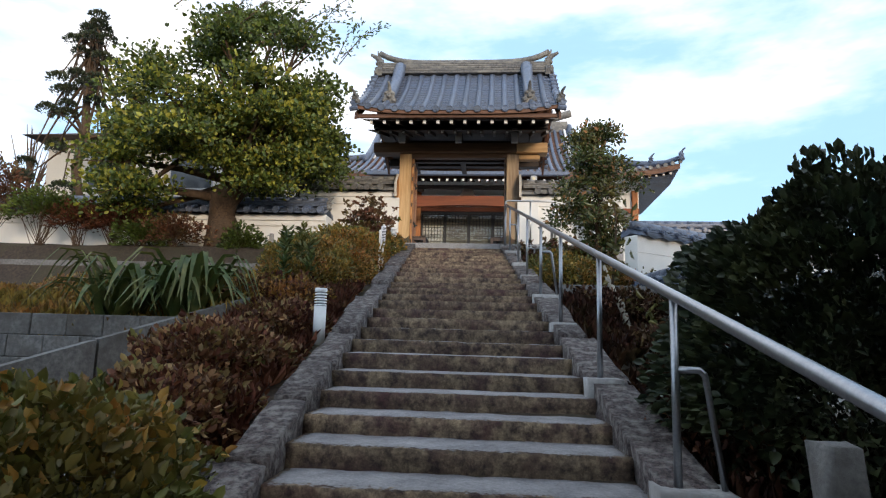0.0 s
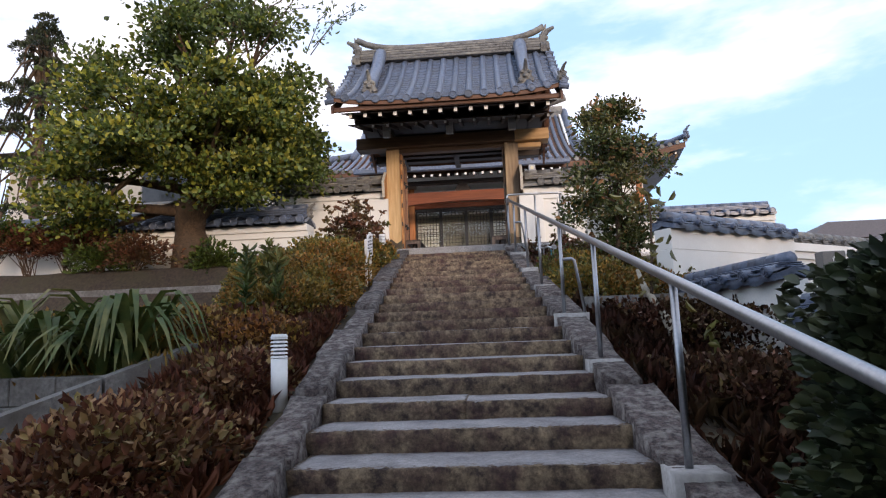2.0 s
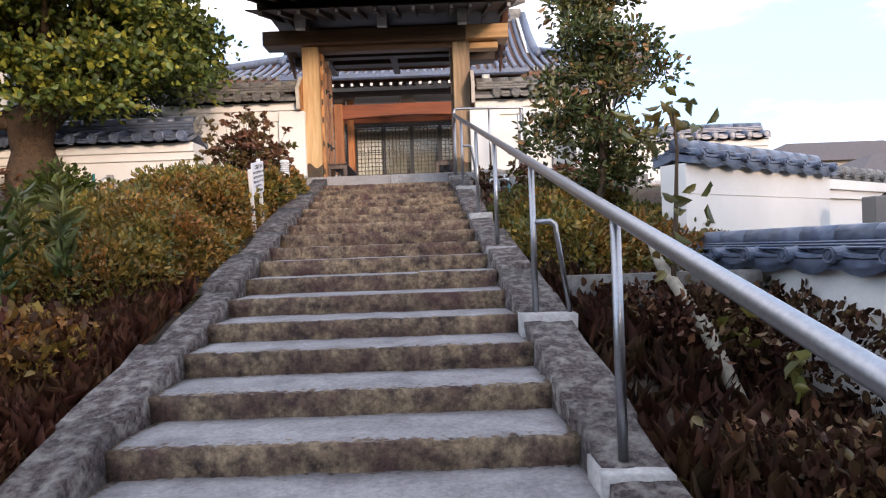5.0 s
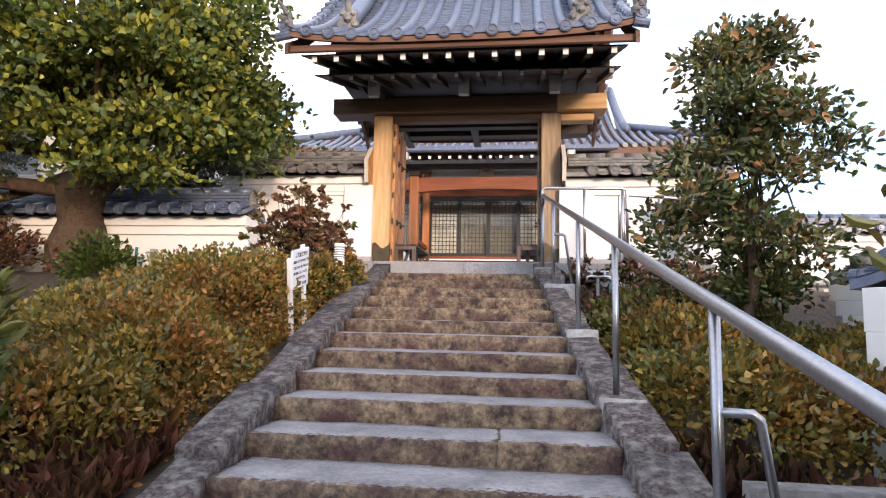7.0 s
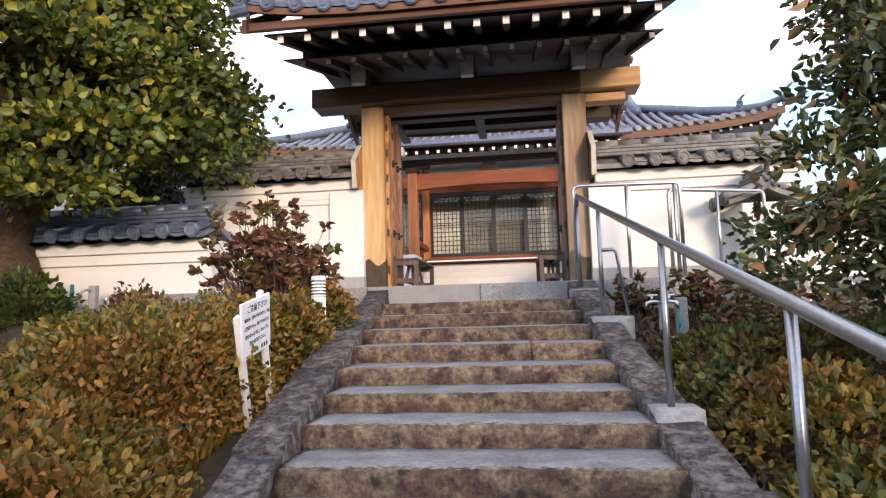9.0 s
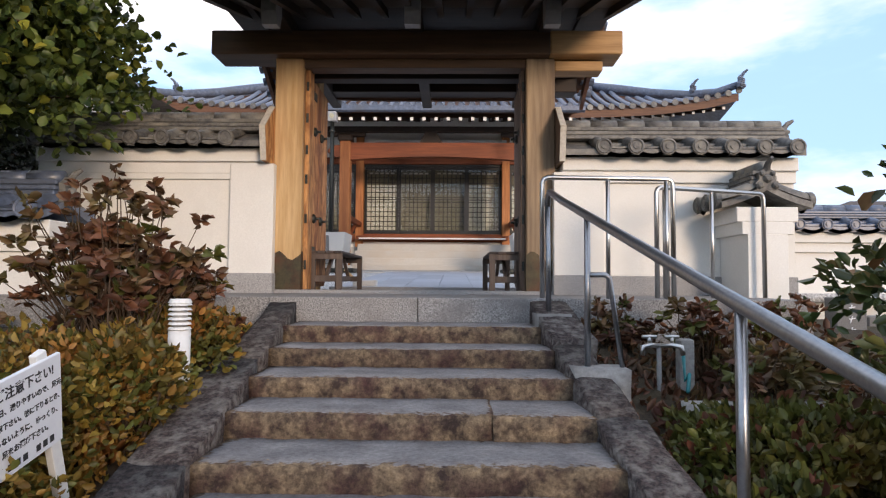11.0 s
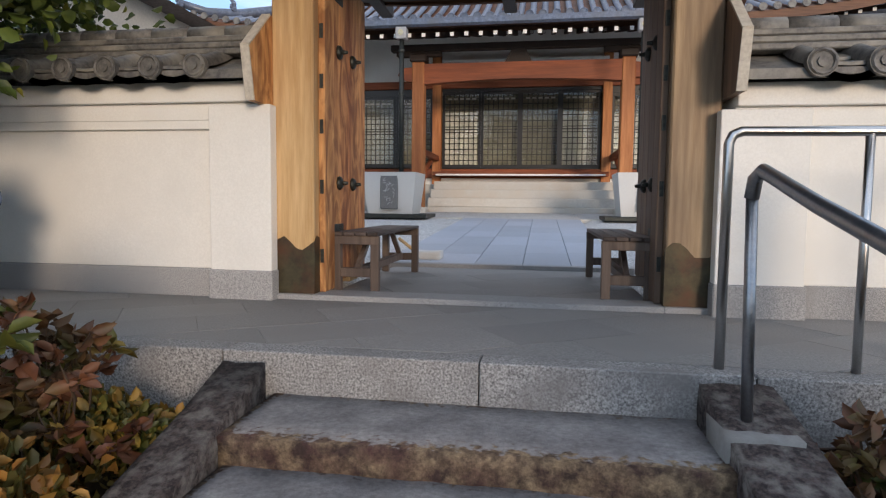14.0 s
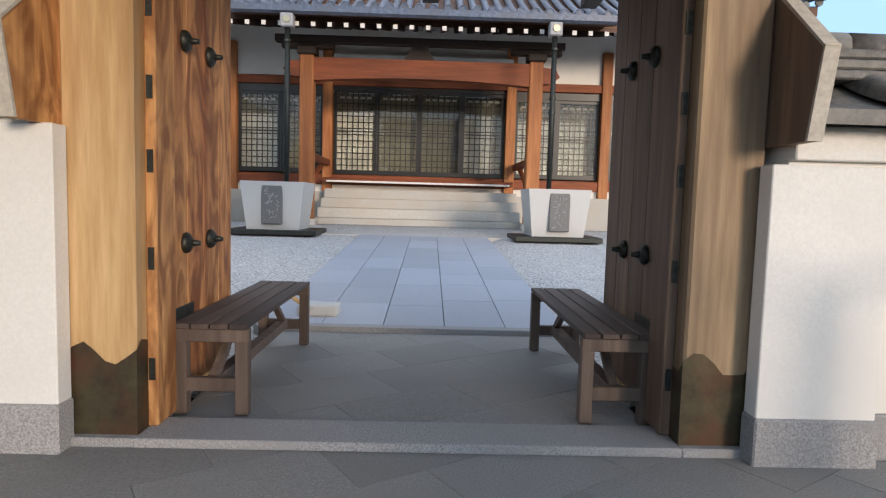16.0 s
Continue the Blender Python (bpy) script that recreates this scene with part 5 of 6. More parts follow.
def shrub(name, label, lumps, n, size, material, seed, category="shrub", group="", width=0.5, lump=0.28, depth=0.35, second=None, share=0.0, stems=14):
    """A shrub of several leafy lumps [(x, y, rx, ry, rz, top)], rooted in the ground."""
    x0, y0 = lumps[0][0], lumps[0][1]
    z0 = ground_z(x0, y0)
    t = thing(name, (x0, y0, z0 - 0.02), label, category, group)
    pts, dirs = [], []
    area = sum(l[2] * l[3] for l in lumps)
    st = bmesh.new()
    for i, (x, y, rx, ry, rz, top) in enumerate(lumps):
        c = (x - x0, y - y0, top - rz - z0)
        p, d = shell_points(max(30, int(n * rx * ry / area)), c, (rx, ry, rz), seed + i, lump, depth=depth)
        low = np.array([ground_z(q[0] + x0, q[1] + y0) - z0 + 0.02 for q in p])
        p[:, 2] = np.maximum(p[:, 2], low + np.random.default_rng(seed).random(len(p)) * 0.05)
        pts.append(p)
        dirs.append(d)
        tmp = twigs(c, (c[0], c[1], ground_z(x, y) - z0), (rx, ry, rz), stems, seed + i)
        join(st, tmp)
    tagged(part("undergrowth", st, M["bark"], t), kind="stuff")
    pts, dirs = np.concatenate(pts), np.concatenate(dirs)
    if second:
        pick = np.random.default_rng(seed + 99).random(len(pts)) < share
        me = leaves(pts[pick] + dirs[pick] * 0.02, dirs[pick], size, width + 0.1, 0.75, seed=seed + 5)
        mesh_part("coloured_leaves", me, second, t)
        pts, dirs = pts[~pick], dirs[~pick]
    mesh_part("crown", leaves(pts, dirs, size, width + 0.1, 0.75, seed=seed), material, t)
    return t


def branch_tree(t, base, top, r0, clumps, bark, seed):
    """Trunk and a limb to every clump of leaves. base, top and clumps are local to the tree."""
    rng = random.Random(seed)
    base, top = Vector(base), Vector(top)
    n = 8
    tr = [base.lerp(top, i / n) + Vector((rng.uniform(-1, 1), rng.uniform(-1, 1), 0)) * r0 * (0.5 if 0 < i else 0) for i in range(n + 1)]
    bm = tube(tr, [r0 * (1.35 if i == 0 else 1) * (1 - 0.5 * i / n) * rng.uniform(0.86, 1.12) for i in range(n + 1)], 10)
    part("trunk", bm, bark, t, smooth=True)
    for c in clumps:
        lb = bmesh.new()
        c = Vector(c)
        s = tr[rng.randint(n // 2, n)]
        m = s.lerp(c, 0.5) + Vector((rng.uniform(-.2, .2), rng.uniform(-.2, .2), rng.uniform(-0.1, 0.3))) * min(1, r0 * 5)
        tube([s, m, c], [r0 * 0.30, r0 * 0.17, r0 * 0.05], 6, lb, cap=False)
        for _ in range(3):
            e = c + Vector((rng.uniform(-.5, .5), rng.uniform(-.5, .5), rng.uniform(-.2, .4))) * min(1, r0 * 4)
            tube([m.lerp(c, 0.6), e], [r0 * 0.07, r0 * 0.02], 4, lb, cap=False)
        part("limb", lb, bark, t, smooth=True)


def build_trees():
    # broad tree behind the low wall
    o = (-5.15, -1.75, -0.45)
    t = thing("broadleaf_tree", o, "broad evergreen tree with yellow-green sunlit leaves behind the shrubs", "tree")
    rng = random.Random(12)
    clumps = []
    for k in range(28):
        a = rng.uniform(0, 2 * math.pi)
        q = math.sqrt(rng.random())
        x, y = 3.1 * q * math.cos(a) + 0.1, 2.3 * q * math.sin(a) - 0.1
        z = rng.uniform(2.0, 3.3) + (1 - q) * rng.uniform(0.4, 3.2)
        clumps.append((x, y, z))
    clumps += [(2.6, -0.6, 2.5), (2.3, -0.9, 3.2), (1.8, -1.3, 2.6), (2.9, -0.2, 3.4), (1.2, -1.6, 3.4), (-2.6, -0.8, 2.6), (-3.0, -0.4, 3.6), (0.3, -1.8, 2.9), (0.4, -1.5, 4.4), (1.7, -0.8, 4.6), (-0.9, -1.5, 2.0), (0.5, -1.3, 1.75), (1.6, -1.0, 1.9), (2.6, 0.2, 1.9), (-2.0, -1.2, 1.9), (-1.6, -0.6, 4.2), (0.2, 0.2, 5.6), (0.9, 0.0, 5.4), (-2.0, -1.0, 1.35), (-1.4, -1.2, 1.2), (-2.1, -0.4, 0.9), (1.2, -0.9, 1.4)]
    clumps = [(max(-2.05 + 0.2 * math.sin(5 * z), min(x, 1.75 + 0.15 * math.sin(7 * z))), y, z) for x, y, z in clumps]
    branch_tree(t, (0, 0, -0.2), (0.15, 0.1, 2.9), 0.42, clumps, M["bark"], 3)
    P, D = [], []
    for i, c in enumerate(clumps):
        p, d = shell_points(900, c, (0.78, 0.74, 0.36), 40 + i, 0.7, 3.0, depth=0.85)
        P.append(p)
        D.append(d)
    P, D = np.concatenate(P), np.concatenate(D)
    D[:, 2] -= 0.3
    # front leaves mostly take the yellow-green, as if the sun lit them
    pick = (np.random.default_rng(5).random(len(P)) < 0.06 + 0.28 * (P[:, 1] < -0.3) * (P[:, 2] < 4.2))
    mesh_part("crown", leaves(P[~pick], D[~pick], 0.098, 0.75, 0.7, seed=7), M["leaf_tree"], t)
    mesh_part("yellow_leaves", leaves(P[pick], D[pick], 0.098, 0.75, 0.7, seed=8), M["leaf_sunlit"], t, "yellow-green outer leaves, sunlight put into their colour")
    # feathery sprays above the crown
    sp = bmesh.new()
    q, dq = [], []
    for k in range(26):
        a = rng.uniform(-1.9, 2.4)
        s = Vector((a, rng.uniform(-1, 1), rng.uniform(4.6, 5.6)))
        e = s + Vector((rng.uniform(0.2, 1.3), rng.uniform(-.4, .4), rng.uniform(0.4, 1.0)))
        m = s.lerp(e, 0.5) + Vector((0, 0, 0.2))
        tube([s, m, e], [0.012, 0.008, 0.003], 4, sp, cap=False)
        for i in range(34):
            f = rng.random()
            pt = (s.lerp(m, f * 2) if f < 0.5 else m.lerp(e, f * 2 - 1))
            q.append(pt + Vector((rng.gauss(0, .06), rng.gauss(0, .06), rng.gauss(0, .05))))
            dq.append(((e - s).normalized() + Vector((rng.gauss(0, .6), rng.gauss(0, .6), rng.gauss(-.2, .5)))))
    part("sprays", sp, M["bark"], t)
    mesh_part("spray_leaves", leaves(q, dq, 0.11, 0.28, 0.3, seed=9), M["leaf_tree"], t)
    # camellia beside the stairs
    o = (2.56, -4.5, ground_z(2.56, -4.5))
    t = thing("camellia_tree", o, "small upright camellia tree with dark glossy leaves", "tree")
    clumps = []
    rng = random.Random(31)
    for k in range(36):
        f = rng.random()
        z = 0.68 + 1.97 * f
        rr = 0.72 * math.sin(math.pi * (0.18 + 0.74 * f)) ** 0.8
        a = rng.uniform(0, 2 * math.pi)
        q = rng.uniform(0.3, 1.0)
        clumps.append((rr * q * math.cos(a), rr * q * math.sin(a) * 0.8, z))
    clumps.append((0.1, 0, 2.7))
    branch_tree(t, (0, 0, -0.05), (0.15, 0.05, 2.2), 0.045, clumps, M["bark"], 9)
    P, D = [], []
    for i, c in enumerate(clumps):
        p, d = shell_points(250, c, (0.30, 0.28, 0.22), 140 + i, 0.5, 3, depth=0.8)
        P.append(p)
        D.append(d)
    P, D = np.concatenate(P), np.concatenate(D)
    D[:, 2] -= 0.4
    pick = np.random.default_rng(3).random(len(P)) < 0.06
    mesh_part("crown", leaves(P[~pick], D[~pick], 0.068, 0.5, 0.7, seed=17), M["leaf_camellia"], t)
    mesh_part("old_leaves", leaves(P[pick], D[pick], 0.095, 0.5, 0.5, seed=18), M["leaf_brown"], t)
    # leaning sapling with a pale trunk
    o = (2.42, -7.85, ground_z(2.42, -7.85))
    t = thing("leaning_sapling", o, "leaning sapling with a pale bare trunk and few large leaves", "tree")
    tr = [(0, 0, -0.05), (-0.03, 0.4, 0.38), (-0.06, 1.0, 0.72), (-0.07, 1.2, 0.92)]
    up = [(-0.05, 0.8, 0.58), (0.0, 0.85, 1.0), (0.03, 0.87, 1.45), (0.0, 0.85, 1.72)]
    part("leader", tube(up, [0.018, 0.015, 0.01, 0.005], 7), M["bark"], t, smooth=True)
    part("trunk", tube(tr, [0.045, 0.042, 0.034, 0.02], 8), M["pale_bark"], t, smooth=True)
    rng = np.random.default_rng(2)
    tips = np.array([(0.0, 0.85, 1.70), (-0.14, 0.85, 1.58), (0.16, 0.85, 1.60), (0.02, 0.8, 1.12), (-0.08, 0.8, 0.78), (0.1, 0.3, 0.35), (0.18, -0.05, 0.2)])
    P = np.repeat(tips, 9, 0) + rng.normal(0, 0.07, (63, 3))
    mesh_part("crown", leaves(P, rng.normal(0, 1, (63, 3)) + (0, 0, 0.3), 0.13, 0.5, 0.2, seed=4), M["leaf_green"], t)
    # cloud-pruned pine beyond the wall
    o = (-10.6, 0.7, -0.3)
    t = thing("pruned_pine", o, "dark cloud-pruned pine with tufted pads beyond the wall", "tree")
    rng = random.Random(77)
    pads = []
    for k in range(46):
        z = 1.8 + 5.2 * k / 45
        w = 1.6 * (1 - (z - 2.0) / 6.5) + 0.3
        a = rng.uniform(0, 2 * math.pi)
        q = rng.uniform(0.25, 1)
        pads.append((w * q * math.cos(a), w * q * math.sin(a), z))
    branch_tree(t, (0, 0, 0), (0, 0, 7.0), 0.16, pads, M["bark"], 5)
    for i, c in enumerate(pads):
        p, d = shell_points(300, c, (0.25, 0.23, 0.17), 300 + i, 0.15, 3, depth=0.4)
        d[:, 2] += 0.5
        mesh_part("needle_pad", leaves(p, d, 0.08, 0.4, 0.4, seed=21 + i), M["leaf_bush"], t)
    # tall evergreens out of view, added to shade the stairs from the low sun
    for i, (x, y, rx, top) in enumerate(((7.0, -14.9, 2.1, 2.0), (10.2, -13.4, 2.1, 2.0), (3.6, -16.6, 2.0, 2.0), (0.2, -18.2, 2.0, 2.0), (-3.2, -19.6, 2.1, 2.0), (-6.6, -21.2, 2.1, 2.0), (13.5, -11.9, 2.1, 2.0))):
        z = ground_z(x, y)
        t = thing("unseen_shade_tree", (x, y, z - 0.05), "unseen dark evergreen added to shade the stairs from the low sun", "tree", "evergreens")
        rng = random.Random(200 + i)
        hgt = top - z
        clumps = [(rx * 0.75 * rng.uniform(-1, 1), rx * 0.75 * rng.uniform(-1, 1), hgt * rng.uniform(0.2, 0.84)) for _ in range(22)]
        branch_tree(t, (0, 0, 0), (0, 0, hgt * 0.85), 0.2, clumps, M["bark"], 50 + i)
        P, D = zip(*[shell_points(420, q, (1.0, 1.0, 0.8), 700 + 20 * i + k, 0.4, 2.5, depth=0.8) for k, q in enumerate(clumps)])
        mesh_part("crown", leaves(np.concatenate(P), np.concatenate(D), 0.2, 0.6, 0.5, seed=60 + i), M["leaf_dark"], t)
    # bare tree far behind it
    t = thing("bare_tree", (-19.0, 9.0, -0.5), "bare leafless tree in the distance", "tree")
    rng = random.Random(6)
    bm = tube([(0, 0, 0), (0.1, 0, 2.5), (0, 0, 4.2)], [0.18, 0.13, 0.08], 7)
    for k in range(40):
        s = Vector((0.05, 0, rng.uniform(2, 4.2)))
        e = s + Vector((rng.uniform(-2, 2), rng.uniform(-1, 1), rng.uniform(1, 3.6)))
        tube([s, s.lerp(e, .5) + Vector((0, 0, .3)), e], [0.05, 0.03, 0.01], 4, bm, cap=False)
    part("branches", bm, M["bark"], t)


def rosette_shrub(name, label, lumps, n, size, material, seed, second, share):
    """A leggy shrub: bare twigs from one root, each ending in a rosette of leaves."""
    x0, y0 = lumps[0][0], lumps[0][1]
    z0 = ground_z(x0, y0)
    t = thing(name, (x0, y0, z0 - 0.02), label, "shrub")
    rng = random.Random(seed)
    st, sets = bmesh.new(), ([], [], [], [])
    for i, (x, y, rx, ry, rz, top) in enumerate(lumps):
        c = (x - x0, y - y0, top - rz - z0)
        p, d = shell_points(max(8, n // len(lumps)), c, (rx, ry, rz), seed + i, 0.4, depth=0.8)
        g = Vector((c[0], c[1], ground_z(x, y) - z0 - 0.03))
        for k, q in enumerate(p):
            q = Vector(q)
            q.z = max(q.z, g.z + 0.12)
            root = g + Vector((rng.gauss(0, 0.07), rng.gauss(0, 0.07), 0))
            bend = root.lerp(q, 0.6) + Vector((rng.gauss(0, 0.04), rng.gauss(0, 0.04), 0.06))
            tube([root, bend, q], [0.007, 0.0045, 0.0025], 4, st, cap=False)
            o = 0 if rng.random() > share else 2
            for w in range(rng.randint(7, 13)):
                a = rng.uniform(0, 2 * math.pi)
                sets[o].append(q + Vector((0, 0, rng.uniform(-0.035, 0.01))))
                sets[o + 1].append((math.cos(a), math.sin(a), rng.uniform(-0.5, 0.8)))
    tagged(part("undergrowth", st, M["bark"], t), kind="stuff")
    mesh_part("crown", leaves(sets[0], sets[1], size, 0.5, 0.2, seed=seed), material, t)
    if sets[2]:
        mesh_part("coloured_leaves", leaves(sets[2], sets[3], size, 0.5, 0.2, seed=seed + 1), second, t)
    return t


def build_shrubs():
    shrub("azalea_hedge", "clipped bronze-green azalea hedge beside the stairs", [(-1.75, -4.3, 0.75, 0.95, 0.55, -0.20), (-1.95, -5.3, 0.85, 0.9, 0.6, -0.55), (-1.55, -3.3, 0.6, 0.7, 0.5, -0.12), (-2.2, -4.6, 0.5, 0.9, 0.55, -0.46), (-1.45, -5.6, 0.55, 0.7, 0.5, -0.72), (-1.75, -6.3, 0.7, 0.7, 0.5, -0.95)],
          38000, 0.046, M["leaf_azalea"], 11, "hedge", second=M["leaf_green"], share=0.25, stems=10)
    shrub("azalea_bush", "low red-tinged azalea shrub beside the stairs", [(-2.3, -7.2, 0.9, 0.8, 0.42, -1.42), (-1.5, -7.4, 0.5, 0.7, 0.38, -1.45)],
          9000, 0.06, M["leaf_azalea"], 21, "shrub", "azaleas", second=M["leaf_red"], share=0.35, depth=0.7)
    shrub("azalea_bush", "low dark russet azalea shrub under the bollard light", [(-1.35, -9.8, 0.6, 0.9, 0.42, -2.02), (-1.2, -10.9, 0.5, 0.8, 0.40, -2.35), (-1.15, -8.7, 0.4, 0.6, 0.35, -1.8)],
          12000, 0.06, M["leaf_red"], 31, "shrub", "azaleas", second=M["leaf_brown"], share=0.3, depth=0.7)
    shrub("azalea_bush", "rounded green azalea bush at the foot of the stairs", [(-1.0, -12.3, 0.74, 0.75, 0.7, -2.36), (-2.0, -12.2, 0.75, 0.7, 0.6, -2.42)],
          15000, 0.062, M["leaf_green"], 41, "shrub", "azaleas", second=M["leaf_azalea"], share=0.18)
    rosette_shrub("wilted_hydrangea", "tall sparse shrub with wilted rust-brown leaves by the gate wall", [(-1.62, -2.75, 0.5, 0.42, 0.5, 0.82), (-1.85, -2.6, 0.42, 0.4, 0.45, 0.6), (-1.4, -2.95, 0.36, 0.35, 0.4, 0.42), (-1.42, -2.15, 0.32, 0.3, 0.35, 0.30)], 250, 0.085, M["leaf_rust"], 51, M["leaf_green"], 0.12)
    shrub("azalea_bush", "low green azalea around the bollard light", [(-1.3, -2.05, 0.28, 0.35, 0.26, -0.10), (-1.75, -2.0, 0.35, 0.35, 0.26, -0.08), (-1.22, -2.75, 0.3, 0.35, 0.26, -0.04), (-1.16, -3.42, 0.24, 0.26, 0.3, -0.12)], 6500, 0.055, M["leaf_green"], 56, "shrub", "azaleas", second=M["leaf_azalea"], share=0.3)
    shrub("azalea_bush", "bronze azalea bush beside the handrail", [(2.1, -5.4, 0.6, 0.75, 0.42, -0.86), (2.05, -4.5, 0.55, 0.6, 0.4, -0.62), (2.9, -5.3, 0.7, 0.8, 0.45, -0.95), (3.3, -4.4, 0.7, 0.7, 0.5, -0.75)],
          17000, 0.055, M["leaf_azalea"], 61, "shrub", "azaleas", second=M["leaf_green"], share=0.35)
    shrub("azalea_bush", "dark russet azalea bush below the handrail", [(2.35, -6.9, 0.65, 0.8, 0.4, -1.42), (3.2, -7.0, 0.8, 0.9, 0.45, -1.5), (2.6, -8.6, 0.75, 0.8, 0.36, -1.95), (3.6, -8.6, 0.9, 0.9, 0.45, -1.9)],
          17000, 0.055, M["leaf_red_shaded"], 71, "shrub", "azaleas", second=M["leaf_rust"], share=0.18)
    shrub("azalea_bush", "fresh green low bush by the water tap", [(2.0, -3.4, 0.5, 0.5, 0.34, -0.44), (2.6, -3.5, 0.6, 0.5, 0.36, -0.42), (1.75, -4.0, 0.32, 0.4, 0.3, -0.62)],
          9000, 0.06, M["leaf_green"], 81, "shrub", "azaleas", second=M["leaf_red"], share=0.08)
    rosette_shrub("nandina_bush", "small red-brown leafy shrub beside the landing", [(2.15, -2.15, 0.42, 0.3, 0.36, 0.04), (2.75, -2.0, 0.38, 0.3, 0.34, 0.06), (1.62, -1.88, 0.25, 0.2, 0.25, -0.03), (2.45, -2.5, 0.4, 0.3, 0.3, -0.12), (2.2, -2.95, 0.4, 0.3, 0.3, -0.22), (3.0, -2.7, 0.4, 0.35, 0.3, -0.15)], 260, 0.08, M["leaf_rust"], 91, M["leaf_green"], 0.2)
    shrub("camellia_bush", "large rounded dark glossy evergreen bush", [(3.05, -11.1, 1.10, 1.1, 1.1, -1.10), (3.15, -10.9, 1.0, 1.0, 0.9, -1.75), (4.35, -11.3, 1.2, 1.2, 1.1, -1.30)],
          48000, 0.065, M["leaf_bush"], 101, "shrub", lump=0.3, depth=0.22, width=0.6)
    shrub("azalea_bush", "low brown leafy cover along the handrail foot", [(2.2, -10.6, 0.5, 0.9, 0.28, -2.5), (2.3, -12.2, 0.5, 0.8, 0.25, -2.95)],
          6000, 0.055, M["leaf_red_shaded"], 111, "shrub", "azaleas", second=M["leaf_rust"], share=0.2, depth=0.7)
    for i, (x, y, top, s) in enumerate(((-6.0, -2.3, 0.40, 0.7), (-4.5, -2.2, 0.2, 0.5), (-7.4, -2.3, 0.65, 0.8), (-3.3, -2.1, 0.05, 0.35), (-9.0, -2.4, 0.9, 0.9), (-8.2, -2.3, 0.7, 0.7), (-10.4, -2.2, 1.7, 1.0), (-6.7, -2.35, 0.3, 0.6))):
        shrub("wall_shrub", "sparse leggy shrub in front of the low wall", [(x, y, s, 0.35, 0.45 if top < 1 else 1.0, top)], int(2600 * s), 0.075, (M["leaf_rust"], M["leaf_tree"], M["leaf_red"])[i % 3], 120 + i, "shrub", "wall shrubs", depth=0.95, lump=0.5, stems=22)
    shrub("dark_conifer", "dark dense evergreen shrub behind the wall", [(-4.7, 0.9, 0.8, 0.6, 1.0, 2.3), (-5.8, 1.4, 0.9, 0.7, 1.0, 2.2)], 9000, 0.09, M["leaf_dark"], 131, "shrub", stems=4)
    shrub("azalea_bush", "low grey-brown shrubs on the bank below the concrete wall", [(-4.0, -4.4, 1.0, 0.8, 0.3, -1.12), (-3.6, -5.8, 0.8, 0.9, 0.35, -1.38), (-5.2, -5.5, 1.0, 1.0, 0.35, -1.3)],
          11000, 0.06, M["leaf_azalea"], 141, "shrub", "azaleas", second=M["leaf_brown"], share=0.5, depth=0.8)
    for nm, lab, xa, xb, ya, yb, n, mt, sd in (("dry_grass", "dry reddish grass and weeds covering the planted bank", -2.1, -1.12, -11.5, -6.2, 11000, M["leaf_red"], 1), ("dry_grass", "dry brown grass and weeds below the hedge", -8.0, -1.15, -8.3, -3.4, 20000, M["leaf_azalea"], 2), ("dry_grass", "dark dry weeds beside the handrail", 1.25, 4.2, -13.5, -6.0, 13000, M["leaf_red_shaded"], 3), ("dry_grass", "withered brown weeds and fallen leaves by the landing", 1.3, 3.6, -5.0, -1.7, 3000, M["leaf_rust"], 4)):
        g = np.random.default_rng(sd)
        x, y = g.uniform(xa, xb, n), g.uniform(ya, yb, n)
        x += np.array([stair_x(v) - 0.24 for v in y]) if sd != 2 else 0
        keep = np.array([abs(p - stair_x(q)) > 1.22 and noise.noise(Vector((p * 1.4, q * 1.4, sd))) > -0.25 for p, q in zip(x, y)])
        x, y = x[keep], y[keep]
        z = np.array([ground_z(p, q) for p, q in zip(x, y)])
        d = np.stack([g.normal(0, .45, len(x)), g.normal(0, .45, len(x)), np.ones(len(x))], 1)
        ob = mesh_part(nm, leaves(np.stack([x, y, z], 1), d, 0.17 if sd < 4 else 0.08, 0.10 if sd < 4 else 0.4, 0.15 if sd < 4 else 0.8, seed=sd), mt)
        tagged(ob, lab, "grass", kind="stuff")
    # strap-leaved clumps
    rng = random.Random(5)
    for i, (x, y, rad) in enumerate(((-2.6, -7.95, 1.1), (-3.35, -7.95, 1.05))):
        z = ground_z(x, y)
        t = thing("strap_leaf_plant", (x, y, z - 0.10), "clump of long arching green strap leaves", "plant", "strap-leaf plants")
        for k in range(70):
            a, h, l = rng.uniform(0, 2 * math.pi), rng.uniform(0.5, 0.95), rng.uniform(0.5, 0.95) * rad
            d = Vector((math.cos(a), math.sin(a), 0))
            s = Vector((-d.y, d.x, 0))
            bm = bmesh.new()
            rows = []
            b0 = Vector((rng.uniform(-.2, .2), rng.uniform(-.2, .2), 0))
            for q in range(7):
                f = q / 6
                c = b0 + d * l * f + Vector((0, 0, h * math.sin(min(math.pi * 0.9, math.pi * f * 0.85))))
                w = 0.042 * (1 - f ** 2.5) + 0.003
                rows.append([c - s * w + Vector((0, 0, w * .4)), c, c + s * w + Vector((0, 0, w * .4))])
            sheet(rows, bm)
            part("strap_leaf", bm, M["leaf_strap"], t, smooth=True)
    # young spear-leaved shoots among the hedge
    q, d = [], []
    for cx, cy, cz in ((-1.75, -6.6, -0.93), (-1.95, -6.7, -1.0), (-1.55, -6.85, -1.08), (-1.8, -7.1, -1.15)):
        for k in range(60):
            f = rng.random()
